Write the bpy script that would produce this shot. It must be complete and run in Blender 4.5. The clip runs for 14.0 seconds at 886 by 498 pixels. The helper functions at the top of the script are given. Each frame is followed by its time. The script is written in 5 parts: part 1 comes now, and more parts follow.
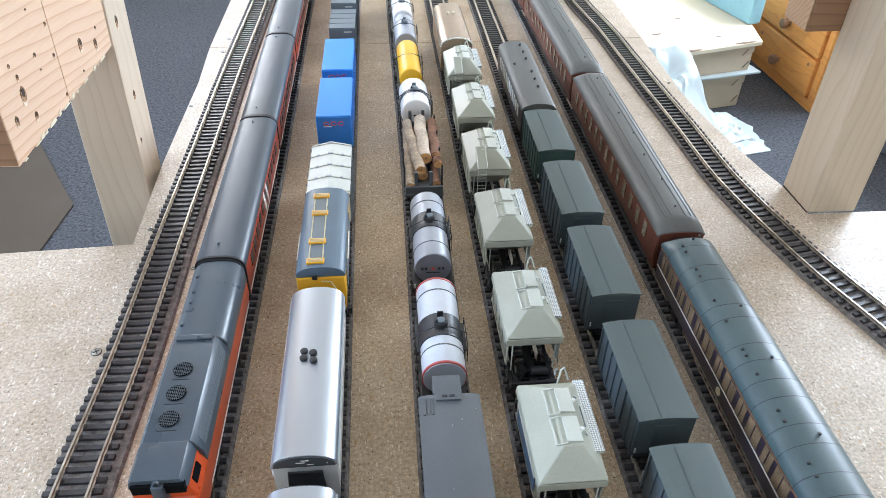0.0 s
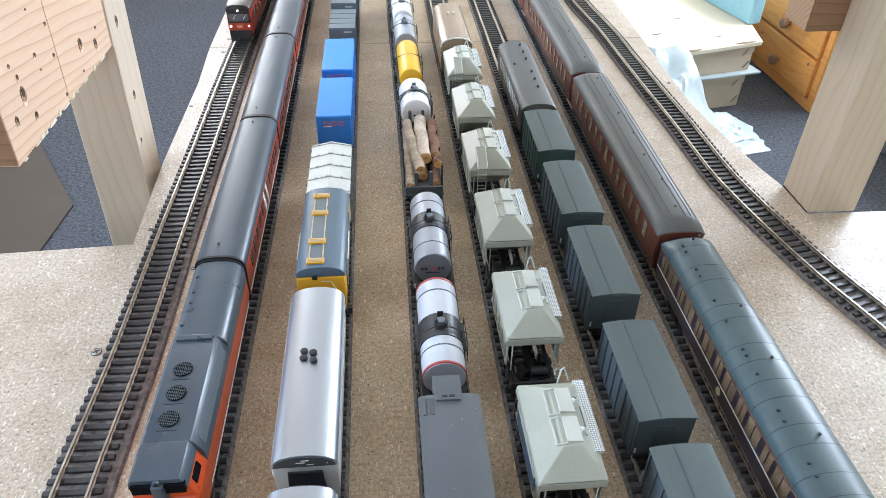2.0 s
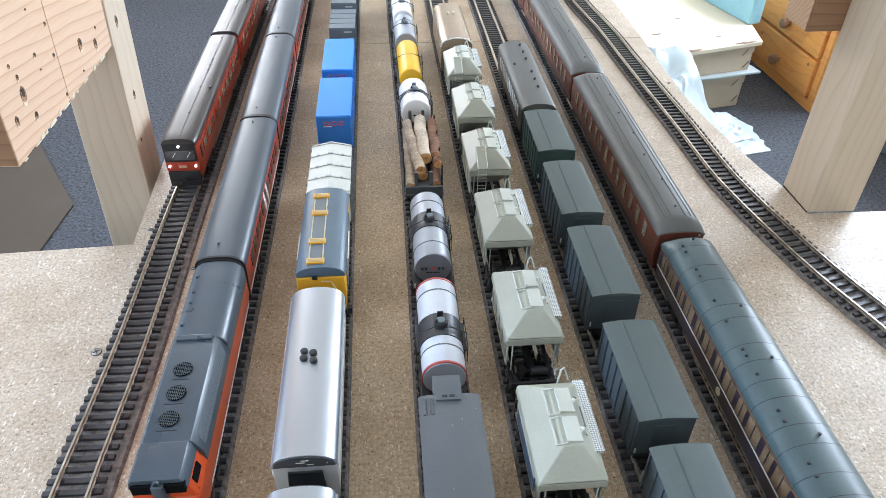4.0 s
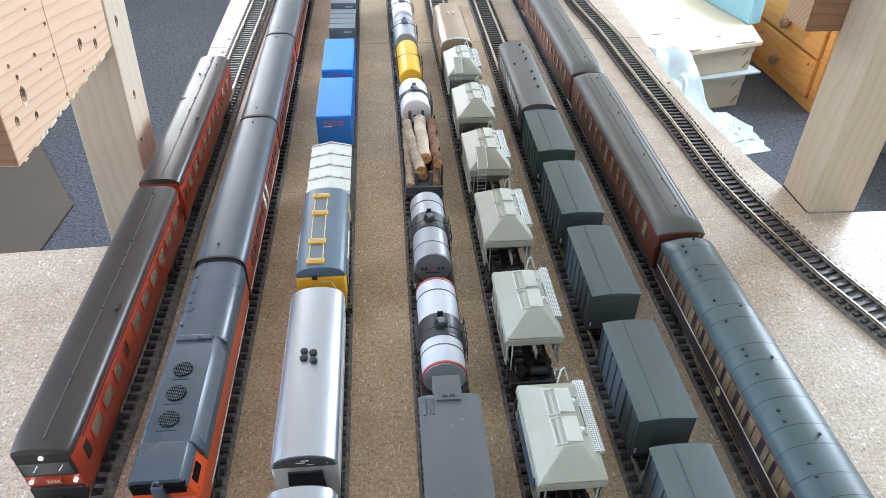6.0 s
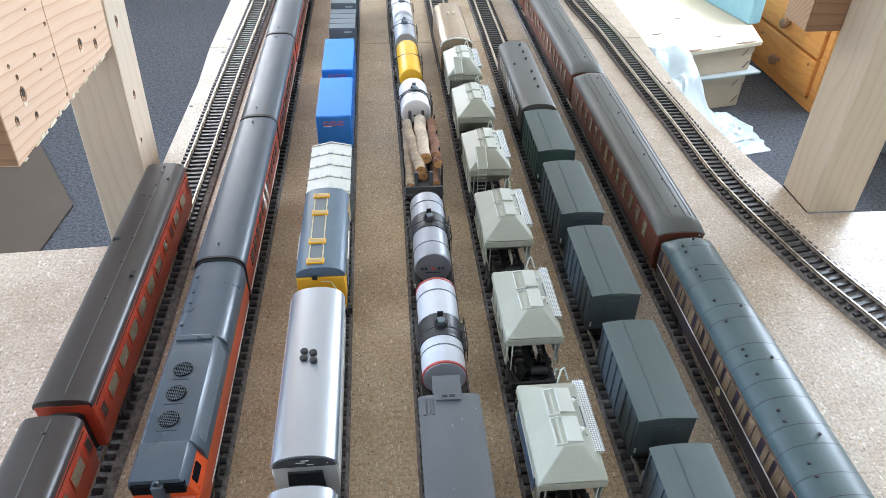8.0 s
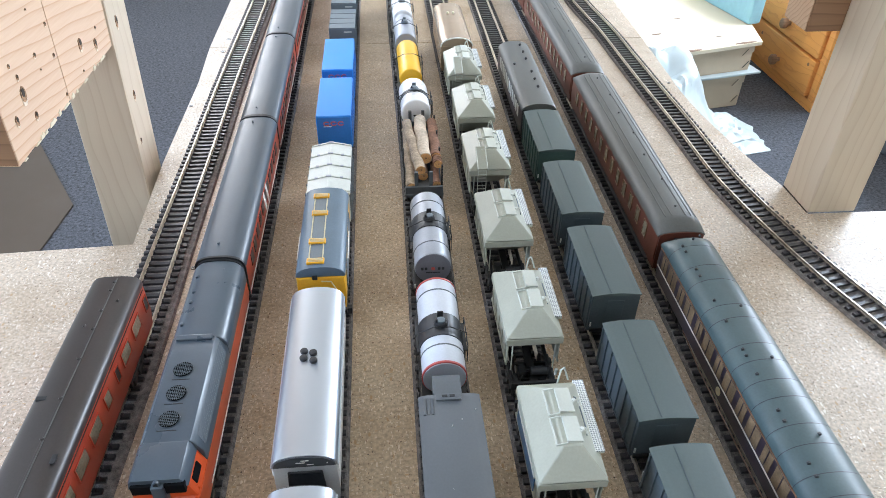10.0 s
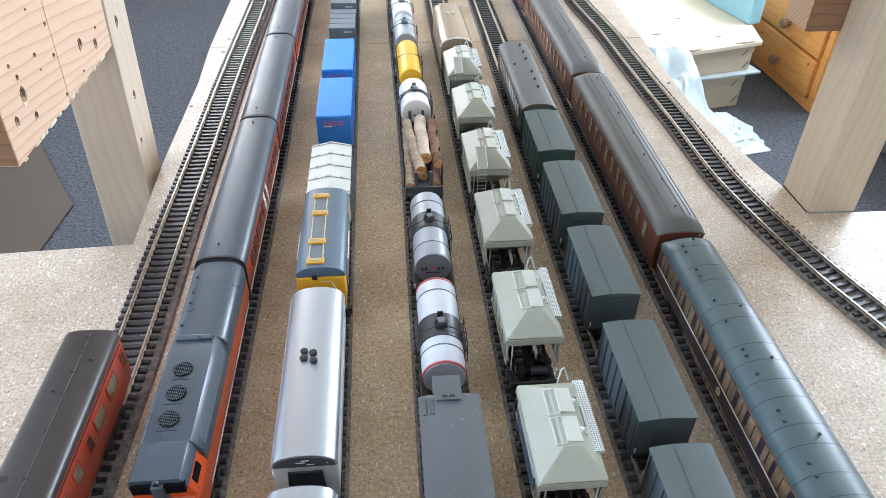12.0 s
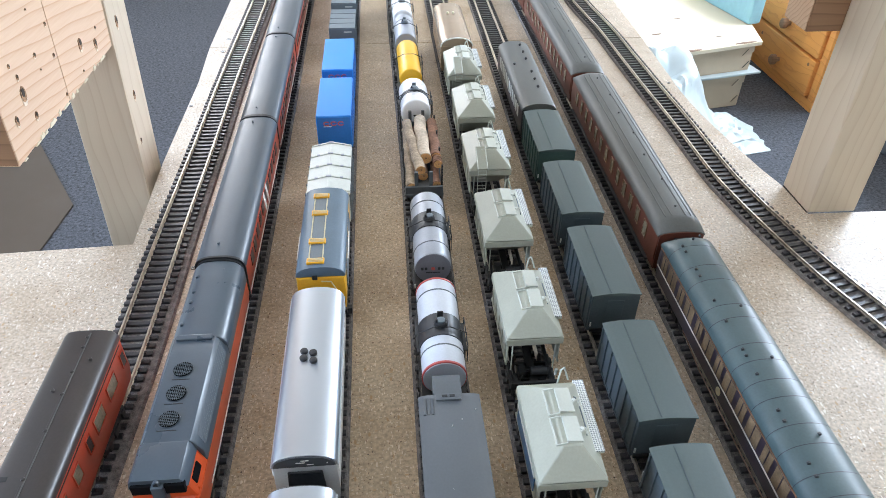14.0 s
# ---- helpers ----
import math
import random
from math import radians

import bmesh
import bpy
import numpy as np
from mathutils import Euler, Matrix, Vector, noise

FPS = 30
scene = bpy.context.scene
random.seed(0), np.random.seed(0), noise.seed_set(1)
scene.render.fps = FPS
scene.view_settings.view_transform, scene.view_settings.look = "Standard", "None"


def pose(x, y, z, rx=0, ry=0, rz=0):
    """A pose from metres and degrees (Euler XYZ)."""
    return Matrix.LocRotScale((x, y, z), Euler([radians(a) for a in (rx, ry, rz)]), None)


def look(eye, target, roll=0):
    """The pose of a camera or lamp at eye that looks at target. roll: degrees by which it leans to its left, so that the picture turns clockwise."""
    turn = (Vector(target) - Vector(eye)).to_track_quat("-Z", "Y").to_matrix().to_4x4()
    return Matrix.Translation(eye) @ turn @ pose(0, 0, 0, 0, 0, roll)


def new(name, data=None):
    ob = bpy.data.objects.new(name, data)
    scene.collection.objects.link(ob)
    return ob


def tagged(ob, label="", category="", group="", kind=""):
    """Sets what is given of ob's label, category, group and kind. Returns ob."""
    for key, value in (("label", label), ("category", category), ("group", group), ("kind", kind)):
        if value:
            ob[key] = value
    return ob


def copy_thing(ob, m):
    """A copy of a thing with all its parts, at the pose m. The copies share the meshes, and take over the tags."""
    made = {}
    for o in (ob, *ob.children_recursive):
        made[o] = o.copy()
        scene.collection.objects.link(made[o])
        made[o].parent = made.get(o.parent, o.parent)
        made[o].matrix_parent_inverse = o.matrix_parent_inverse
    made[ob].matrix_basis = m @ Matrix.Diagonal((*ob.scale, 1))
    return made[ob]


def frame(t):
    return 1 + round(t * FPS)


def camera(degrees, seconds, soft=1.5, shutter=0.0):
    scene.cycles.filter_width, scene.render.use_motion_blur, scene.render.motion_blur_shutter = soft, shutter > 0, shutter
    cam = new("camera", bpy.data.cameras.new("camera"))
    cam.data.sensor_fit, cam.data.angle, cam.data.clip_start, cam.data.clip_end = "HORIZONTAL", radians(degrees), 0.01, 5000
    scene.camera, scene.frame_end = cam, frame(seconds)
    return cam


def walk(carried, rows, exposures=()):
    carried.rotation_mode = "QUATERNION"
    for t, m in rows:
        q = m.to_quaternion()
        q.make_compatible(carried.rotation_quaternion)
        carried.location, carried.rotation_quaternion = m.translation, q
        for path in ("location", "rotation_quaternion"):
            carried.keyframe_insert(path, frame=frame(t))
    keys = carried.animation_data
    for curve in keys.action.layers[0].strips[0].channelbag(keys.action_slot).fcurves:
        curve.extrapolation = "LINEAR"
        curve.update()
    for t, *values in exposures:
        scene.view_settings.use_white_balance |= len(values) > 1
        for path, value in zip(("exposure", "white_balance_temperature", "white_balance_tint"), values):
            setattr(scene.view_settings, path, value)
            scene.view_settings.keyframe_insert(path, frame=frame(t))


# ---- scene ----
EYE = Vector((0.0, 0.0, 0.3066))
cam = camera(65.08, 14.0, soft=0.62)
VIEW = look(EYE, EYE + Vector((0.07556, 0.78654, -0.61291)), roll=0.884)
walk(cam, [(0.0, VIEW), (14.0, VIEW)])

# ---- light: a bright window to the side, a second one behind the yard ----
FLOOR = -0.75
world = bpy.data.worlds.new("sky")
scene.world = world
world.use_nodes = True
sky = world.node_tree.nodes.new("ShaderNodeTexSky")
sky.sky_type, sky.sun_disc, sky.sun_elevation, sky.sun_rotation = "NISHITA", False, radians(40), radians(60)
world.node_tree.links.new(sky.outputs[0], world.node_tree.nodes["Background"].inputs[0])
world.node_tree.nodes["Background"].inputs[1].default_value = 0.1
scene.view_settings.exposure = 0.0


def window_light(name, x, y, z, target, width, height, watts, colour):
    data = bpy.data.lights.new(name, "AREA")
    data.shape, data.size, data.size_y, data.energy, data.color = "RECTANGLE", width, height, watts, colour
    lamp = new(name, data)
    lamp.matrix_world = look((x, y, z), target)
    return lamp


window_light("window_light_east", 2.75, 1.95, 1.0, (0.0, 0.9, 0.2), 2.2, 1.2, 225, (0.69, 0.815, 0.99))
window_light("window_light_west", -2.55, 0.35, 1.0, (0.0, 0.7, 0.2), 1.3, 1.0, 112, (0.54, 0.70, 0.98))
window_light("window_light_north", -1.05, 3.42, 0.90, (-0.2, 0.7, 0.0), 0.9, 1.1, 44, (0.92, 0.94, 1.0))


# ---- materials ----
def ramp(nodes, links, source, stops):
    r = nodes.new("ShaderNodeValToRGB")
    el = r.color_ramp.elements
    el[0].position, el[0].color = stops[0][0], (*stops[0][1], 1)
    el[1].position, el[1].color = stops[-1][0], (*stops[-1][1], 1)
    for at, c in stops[1:-1]:
        e = el.new(at)
        e.color = (*c, 1)
    links.new(source, r.inputs[0])
    return r.outputs[0]


def material(name, colour, rough=0.5, metal=0.0, vary=0.12, scale=60, bump=0.0, fine=900, spec=0.5, stretch=None, coat=0.0, even=False):
    """Paint, plastic or metal: broad tone changes, fine grain, uneven gloss."""
    m = bpy.data.materials.new(name)
    m.use_nodes = True
    n, l = m.node_tree.nodes, m.node_tree.links
    b = n["Principled BSDF"]
    tc = n.new("ShaderNodeTexCoord")
    mp = n.new("ShaderNodeMapping")
    l.new(tc.outputs["Object"], mp.inputs[0])
    if stretch:
        mp.inputs["Scale"].default_value = stretch
    broad, grain = n.new("ShaderNodeTexNoise"), n.new("ShaderNodeTexNoise")
    broad.inputs["Scale"].default_value, broad.inputs["Detail"].default_value = scale, 5
    grain.inputs["Scale"].default_value, grain.inputs["Detail"].default_value = fine, 3
    l.new(mp.outputs[0], broad.inputs[0])
    l.new(mp.outputs[0], grain.inputs[0])
    mix = n.new("ShaderNodeMath")
    mix.operation = "MULTIPLY_ADD"
    mix.inputs[1].default_value = 0.4
    l.new(grain.outputs[0], mix.inputs[0])
    half = n.new("ShaderNodeMath")
    half.operation = "MULTIPLY"
    half.inputs[1].default_value = 0.6
    l.new(broad.outputs[0], half.inputs[0])
    l.new(half.outputs[0], mix.inputs[2])
    lo = tuple(max(0.0, c * (1 - vary * 1.6)) for c in colour)
    hi = tuple(min(1.0, c * (1 + vary * 1.2)) for c in colour)
    l.new(ramp(n, l, mix.outputs[0], [(0.3, lo), (0.7, hi)]), b.inputs["Base Color"])
    rr = n.new("ShaderNodeMapRange")
    rr.inputs[3].default_value, rr.inputs[4].default_value = max(0.03, rough - 0.1), min(1, rough + 0.1)
    b.inputs["Roughness"].default_value = rough
    if not even:
        l.new(broad.outputs[0], rr.inputs[0])
        l.new(rr.outputs[0], b.inputs["Roughness"])
    b.inputs["Metallic"].default_value = metal
    b.inputs["Specular IOR Level"].default_value = spec
    b.inputs["Coat Weight"].default_value = coat
    if bump:
        bp = n.new("ShaderNodeBump")
        bp.inputs["Strength"].default_value, bp.inputs["Distance"].default_value = bump, 0.0004
        l.new(grain.outputs[0], bp.inputs["Height"])
        l.new(bp.outputs[0], b.inputs["Normal"])
    return m


def chipboard(name, base, dark, light):
    """Pressed wood chips: a mealy ground with pale slivers and dark specks."""
    m = bpy.data.materials.new(name)
    m.use_nodes = True
    n, l = m.node_tree.nodes, m.node_tree.links
    b = n["Principled BSDF"]
    tc = n.new("ShaderNodeTexCoord")
    meal = n.new("ShaderNodeTexNoise")
    meal.inputs["Scale"].default_value, meal.inputs["Detail"].default_value = 520, 5
    l.new(tc.outputs["Object"], meal.inputs[0])
    colour = ramp(n, l, meal.outputs[0], [(0.30, tuple(0.70 * c for c in base)), (0.5, base), (0.70, tuple(min(1, 1.26 * c) for c in base))])
    height = meal.outputs[0]
    for sx, sy, turn, lo, hi, tone in ((1150, 430, 0.5, 0.90, 0.91, light), (500, 1300, 0.3, 0.91, 0.92, light), (620, 460, 1.1, 0.985, 0.99, dark), (1300, 900, 0.2, 0.92, 0.95, dark), (2100, 800, 2.2, 0.84, 0.92, light), (620, 220, 1.4, 0.94, 0.95, light), (260, 640, 2.0, 0.95, 0.96, tuple(0.5 * (p + q) for p, q in zip(base, dark))), (520, 240, 0.8, 0.955, 0.965, (0.50, 0.34, 0.20)), (330, 700, 1.7, 0.96, 0.97, (0.58, 0.42, 0.27)), (900, 700, 0.1, 0.988, 0.992, tuple(0.4 * c for c in dark))):
        mp = n.new("ShaderNodeMapping")
        mp.inputs["Scale"].default_value = (sx, sy, 300)
        mp.inputs["Rotation"].default_value = (0, 0, turn)
        l.new(tc.outputs["Object"], mp.inputs[0])
        v = n.new("ShaderNodeTexVoronoi")
        v.inputs["Scale"].default_value = 1.0
        l.new(mp.outputs[0], v.inputs[0])
        sep = n.new("ShaderNodeSeparateColor")
        l.new(v.outputs["Color"], sep.inputs[0])
        mask = ramp(n, l, sep.outputs[0], [(lo, (0, 0, 0)), (hi, (1, 1, 1))])
        near = ramp(n, l, v.outputs["Distance"], [(0.30, (1, 1, 1)), (0.42, (0, 0, 0))])
        both = n.new("ShaderNodeMath")
        both.operation = "MULTIPLY"
        l.new(mask, both.inputs[0])
        l.new(near, both.inputs[1])
        mx = n.new("ShaderNodeMixRGB")
        l.new(both.outputs[0], mx.inputs[0])
        l.new(colour, mx.inputs[1])
        mx.inputs[2].default_value = (*tone, 1)
        colour = mx.outputs[0]
    stain = n.new("ShaderNodeTexNoise")
    stain.inputs["Scale"].default_value, stain.inputs["Detail"].default_value = 24, 9
    stain.inputs["Roughness"].default_value = 0.68
    l.new(tc.outputs["Object"], stain.inputs[0])
    mul = n.new("ShaderNodeMixRGB")
    mul.blend_type, mul.inputs[0].default_value = "MULTIPLY", 1.0
    l.new(colour, mul.inputs[1])
    l.new(ramp(n, l, stain.outputs[0], [(0.36, (0.82, 0.78, 0.73)), (0.56, (1.0, 1.0, 1.0))]), mul.inputs[2])
    # warm bounced light among the sidings, tinted into the colour with a ragged edge
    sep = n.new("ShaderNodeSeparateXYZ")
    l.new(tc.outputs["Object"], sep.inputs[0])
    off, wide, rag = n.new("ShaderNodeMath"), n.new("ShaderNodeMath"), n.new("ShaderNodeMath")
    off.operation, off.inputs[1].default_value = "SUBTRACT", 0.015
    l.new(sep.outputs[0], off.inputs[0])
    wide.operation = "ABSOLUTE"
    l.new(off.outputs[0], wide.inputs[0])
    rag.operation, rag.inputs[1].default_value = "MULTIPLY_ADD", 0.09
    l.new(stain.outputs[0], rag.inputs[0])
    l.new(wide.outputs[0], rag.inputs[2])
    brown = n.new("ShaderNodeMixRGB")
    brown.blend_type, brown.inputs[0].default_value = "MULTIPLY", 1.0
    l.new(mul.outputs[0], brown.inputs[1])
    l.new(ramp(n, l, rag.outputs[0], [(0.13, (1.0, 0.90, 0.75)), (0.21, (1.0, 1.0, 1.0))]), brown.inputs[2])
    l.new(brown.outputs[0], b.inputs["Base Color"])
    b.inputs["Roughness"].default_value = 0.42
    bp = n.new("ShaderNodeBump")
    bp.inputs["Strength"].default_value, bp.inputs["Distance"].default_value = 0.3, 0.0003
    l.new(meal.outputs[0], bp.inputs["Height"])
    l.new(bp.outputs[0], b.inputs["Normal"])
    return m


def timber(name, pale, dark, along, across, spacing=0.008, wander=1.2, rough=0.6):
    """Sawn softwood: growth rings as long wavering lines, fine fibres along the grain."""
    m = bpy.data.materials.new(name)
    m.use_nodes = True
    n, l = m.node_tree.nodes, m.node_tree.links
    b = n["Principled BSDF"]
    tc = n.new("ShaderNodeTexCoord")
    dot = n.new("ShaderNodeVectorMath")
    dot.operation = "DOT_PRODUCT"
    dot.inputs[1].default_value = [c / spacing for c in across]
    l.new(tc.outputs["Object"], dot.inputs[0])
    slow, fast = n.new("ShaderNodeMapping"), n.new("ShaderNodeMapping")
    slow.inputs["Scale"].default_value = [6 if c else 26 for c in along]
    fast.inputs["Scale"].default_value = [25 if c else 900 for c in along]
    l.new(tc.outputs["Object"], slow.inputs[0])
    l.new(tc.outputs["Object"], fast.inputs[0])
    ns, fib = n.new("ShaderNodeTexNoise"), n.new("ShaderNodeTexNoise")
    for node, src, detail in ((ns, slow, 2), (fib, fast, 4)):
        node.inputs["Scale"].default_value, node.inputs["Detail"].default_value = 1.0, detail
        l.new(src.outputs[0], node.inputs[0])
    add = n.new("ShaderNodeMath")
    add.operation = "MULTIPLY_ADD"
    add.inputs[1].default_value = wander * 4
    l.new(ns.outputs[0], add.inputs[0])
    l.new(dot.outputs["Value"], add.inputs[2])
    fr = n.new("ShaderNodeMath")
    fr.operation = "FRACT"
    l.new(add.outputs[0], fr.inputs[0])
    mid = tuple(0.65 * p + 0.35 * q for p, q in zip(pale, dark))
    c1 = ramp(n, l, fr.outputs[0], [(0.0, pale), (0.45, pale), (0.8, mid), (0.93, dark), (1.0, pale)])
    c2 = ramp(n, l, fib.outputs[0], [(0.3, mid), (0.62, pale)])
    mx = n.new("ShaderNodeMixRGB")
    mx.inputs[0].default_value = 0.4
    l.new(c1, mx.inputs[1])
    l.new(c2, mx.inputs[2])
    l.new(mx.outputs[0], b.inputs["Base Color"])
    b.inputs["Roughness"].default_value = rough
    bp = n.new("ShaderNodeBump")
    bp.inputs["Strength"].default_value, bp.inputs["Distance"].default_value = 0.25, 0.0004
    l.new(fib.outputs[0], bp.inputs["Height"])
    l.new(bp.outputs[0], b.inputs["Normal"])
    return m


def perforated(name, colour, hole, pitch):
    """Sheet with a regular pattern of small punched holes."""
    m = bpy.data.materials.new(name)
    m.use_nodes = True
    n, l = m.node_tree.nodes, m.node_tree.links
    tc, ch = n.new("ShaderNodeTexCoord"), n.new("ShaderNodeTexChecker")
    ch.inputs["Scale"].default_value = 1 / pitch
    ch.inputs["Color1"].default_value, ch.inputs["Color2"].default_value = (*colour, 1), (*[0.72 * c + 0.28 * h for c, h in zip(colour, hole)], 1)
    mp = n.new("ShaderNodeMapping")
    mp.inputs["Location"].default_value = (0.0003, 0.0002, 0.00055)
    l.new(tc.outputs["Object"], mp.inputs[0])
    l.new(mp.outputs[0], ch.inputs[0])
    v = n.new("ShaderNodeTexVoronoi")
    v.voronoi_dimensions = "2D"
    v.inputs["Scale"].default_value, v.inputs["Randomness"].default_value = 1 / pitch, 0.0
    l.new(tc.outputs["Object"], v.inputs[0])
    mx = n.new("ShaderNodeMixRGB")
    l.new(ramp(n, l, v.outputs["Distance"], [(0.28, (1, 1, 1)), (0.36, (0, 0, 0))]), mx.inputs[0])
    l.new(ch.outputs[0], mx.inputs[1])
    mx.inputs[2].default_value = (*hole, 1)
    l.new(mx.outputs[0], n["Principled BSDF"].inputs["Base Color"])
    return m


def glow(name, colour, strength):
    m = bpy.data.materials.new(name)
    m.use_nodes = True
    b = m.node_tree.nodes["Principled BSDF"]
    b.inputs["Base Color"].default_value = (*colour, 1)
    b.inputs["Emission Color"].default_value = (*colour, 1)
    b.inputs["Emission Strength"].default_value = strength
    return m


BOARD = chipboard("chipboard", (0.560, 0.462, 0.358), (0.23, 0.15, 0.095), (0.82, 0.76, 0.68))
PINE = timber("pine", (0.73, 0.52, 0.365), (0.54, 0.27, 0.14), (0, 1, 0), (0.0, 0.14, 1.0), 0.0062, 0.8)
PINE_POST = timber("pine_post", (0.64, 0.535, 0.405), (0.54, 0.42, 0.30), (0, 0, 1), (1.0, 0.8, 0.02), 0.0085, 1.0)
PINE_BEAM = timber("pine_beam", (0.32, 0.18, 0.10), (0.16, 0.08, 0.04), (1, 0, 0), (0.0, 0.5, 1.0), 0.009, 0.8)
END_GRAIN = timber("end_grain", (0.55, 0.37, 0.24), (0.30, 0.17, 0.09), (0, 0, 0), (0.4, 0.8, 0.6), 0.004, 1.5)
DRAWER_WOOD = timber("orange_pine", (0.86, 0.40, 0.11), (0.66, 0.25, 0.06), (0, 1, 0), (0.4, 0.05, 1.0), 0.03, 0.8, 0.35)
CARPET = material("carpet", (0.064, 0.068, 0.079), 0.95, vary=0.75, scale=120, bump=1.0, fine=330)
CARD = material("cardboard", (0.58, 0.48, 0.35), 0.8, vary=0.1, scale=8, bump=0.1)
CREAM = material("cream_board", (0.74, 0.66, 0.50), 0.6, vary=0.05, scale=6)
HARDBOARD = material("hardboard", (0.055, 0.038, 0.024), 0.6, vary=0.06, scale=10)
BAG = material("bag_plastic", (0.50, 0.57, 0.58), 0.35, vary=0.08, scale=9, spec=0.6)
BLUE_BOX = material("blue_plastic", (0.30, 0.58, 0.68), 0.5, vary=0.05)
WALL = material("wall_paint", (0.80, 0.75, 0.67), 0.8, vary=0.05, scale=3)
RAIL = material("nickel_rail", (0.56, 0.51, 0.43), 0.34, 0.9, vary=0.2, scale=200)
SLEEPER = material("sleeper_plastic", (0.052, 0.049, 0.052), 0.36, vary=0.3, scale=300, bump=0.4)
UNDERLAY = material("underlay_foam", (0.215, 0.195, 0.185), 0.9, vary=0.5, scale=300, bump=0.8, fine=1800)
STEEL = material("screw_steel", (0.5, 0.5, 0.48), 0.35, 0.9)
BLACK = material("black_plastic", (0.02, 0.02, 0.021), 0.5, vary=0.3, bump=0.2)
RUBBER = material("gangway_rubber", (0.012, 0.012, 0.013), 0.55, vary=0.2)
WHEEL = material("wheel_steel", (0.16, 0.14, 0.12), 0.4, 0.8, vary=0.2)
RED_SIDE = material("railcar_red", (0.40, 0.052, 0.024), 0.35, vary=0.1)
ROOF_DARK = material("railcar_roof", (0.044, 0.037, 0.035), 0.34, vary=0.12, scale=40)
LOCO_SLATE = material("loco_slate", (0.062, 0.082, 0.102), 0.30, vary=0.08, scale=50)
ROOF_SLATE = material("slate_roof", (0.056, 0.072, 0.090), 0.40, vary=0.1, scale=50)
ORANGE = material("loco_orange", (0.64, 0.085, 0.020), 0.32, vary=0.06)
SILVER = material("silver_paint", (0.44, 0.475, 0.52), 0.36, 0.85, vary=0.015, scale=12, fine=3000, even=True)
SILVER_SIDE = material("silver_side", (0.62, 0.64, 0.65), 0.4, 0.5, vary=0.08)
YELLOW = material("loco_yellow", (0.78, 0.40, 0.025), 0.38, vary=0.08)
BLUE_GREY = material("loco_blue_grey", (0.10, 0.15, 0.20), 0.42, vary=0.1)
PALE_GREY = material("pale_grey_paint", (0.60, 0.62, 0.58), 0.5, vary=0.07, scale=120)
CONTAINER_BLUE = material("container_blue", (0.030, 0.26, 0.74), 0.42, vary=0.05)
DARK_BLUE = material("container_end_blue", (0.022, 0.17, 0.53), 0.45, vary=0.08)
MID_GREY = material("mid_grey_plastic", (0.14, 0.17, 0.19), 0.5, vary=0.1)
VAN_GREY = material("slate_plastic", (0.088, 0.098, 0.106), 0.5, vary=0.08, scale=40)
TANK_WHITE = material("tank_white", (0.80, 0.80, 0.80), 0.28, vary=0.05)
TANK_SILVER = material("tank_silver", (0.37, 0.39, 0.43), 0.42, 0.2, vary=0.07)
TANK_YELLOW = material("tank_yellow", (0.83, 0.45, 0.02), 0.35, vary=0.06)
TANK_END = material("tank_end_grey", (0.15, 0.15, 0.17), 0.4, vary=0.12)
TANK_END_DARK = material("dark_end_grey", (0.05, 0.055, 0.062), 0.4, vary=0.12)
TANK_RED = material("tank_band_red", (0.42, 0.06, 0.05), 0.4, vary=0.1)
RED_RIM = material("red_band", (0.55, 0.08, 0.06), 0.4, vary=0.1)
HOPPER = material("hopper_cream_grey", (0.375, 0.385, 0.315), 0.36, vary=0.06, scale=70)
HOPPER_WHITE = material("hatch_white", (0.50, 0.52, 0.46), 0.45, vary=0.05)
MESH_WHITE = perforated("walkway_mesh", (0.74, 0.77, 0.77), (0.22, 0.25, 0.27), 0.0011)
PANEL_BLUE = material("panel_blue", (0.05, 0.17, 0.34), 0.45, vary=0.15)
GREEN_SIDE = material("van_green", (0.045, 0.085, 0.075), 0.5, vary=0.14)
GREEN_ROOF = material("van_roof_green_grey", (0.072, 0.096, 0.092), 0.62, vary=0.08, scale=45)
COACH_ROOF = material("coach_roof_grey", (0.100, 0.102, 0.094), 0.5, vary=0.12, scale=60)
COACH_BLUE_ROOF = material("coach_roof_blue_grey", (0.058, 0.090, 0.094), 0.40, vary=0.12, scale=60)
COACH_MAROON = material("coach_red_brown", (0.135, 0.042, 0.026), 0.42, vary=0.15)
COACH_WOOD = material("coach_varnish", (0.19, 0.10, 0.055), 0.4, vary=0.3, scale=120)
COACH_DARK = material("coach_black_blue", (0.020, 0.017, 0.027), 0.4, vary=0.2)
GLASS = material("model_glazing", (0.22, 0.19, 0.135), 0.2, vary=0.3, scale=90)
GLASS_DARK = material("dark_glazing", (0.025, 0.027, 0.030), 0.3, vary=0.3, spec=0.3)
COACH_MAROON_DARK = material("dark_maroon", (0.022, 0.015, 0.026), 0.45, vary=0.2, scale=60)
COACH_BLIND = material("tan_blind", (0.17, 0.115, 0.065), 0.5, vary=0.35, scale=120)
CREAM_TRIM = material("cream_trim", (0.62, 0.55, 0.36), 0.5)
WHITE_LINE = material("white_line", (0.82, 0.80, 0.76), 0.45)
BEIGE = material("beige_silver", (0.40, 0.30, 0.21), 0.22, 0.5, vary=0.08)
BARK = material("bark", (0.42, 0.33, 0.24), 0.85, vary=0.45, scale=90, bump=1.0, fine=500)
BARK_PALE = material("bark_pale", (0.60, 0.50, 0.39), 0.85, vary=0.3, scale=90, bump=1.0, fine=500)
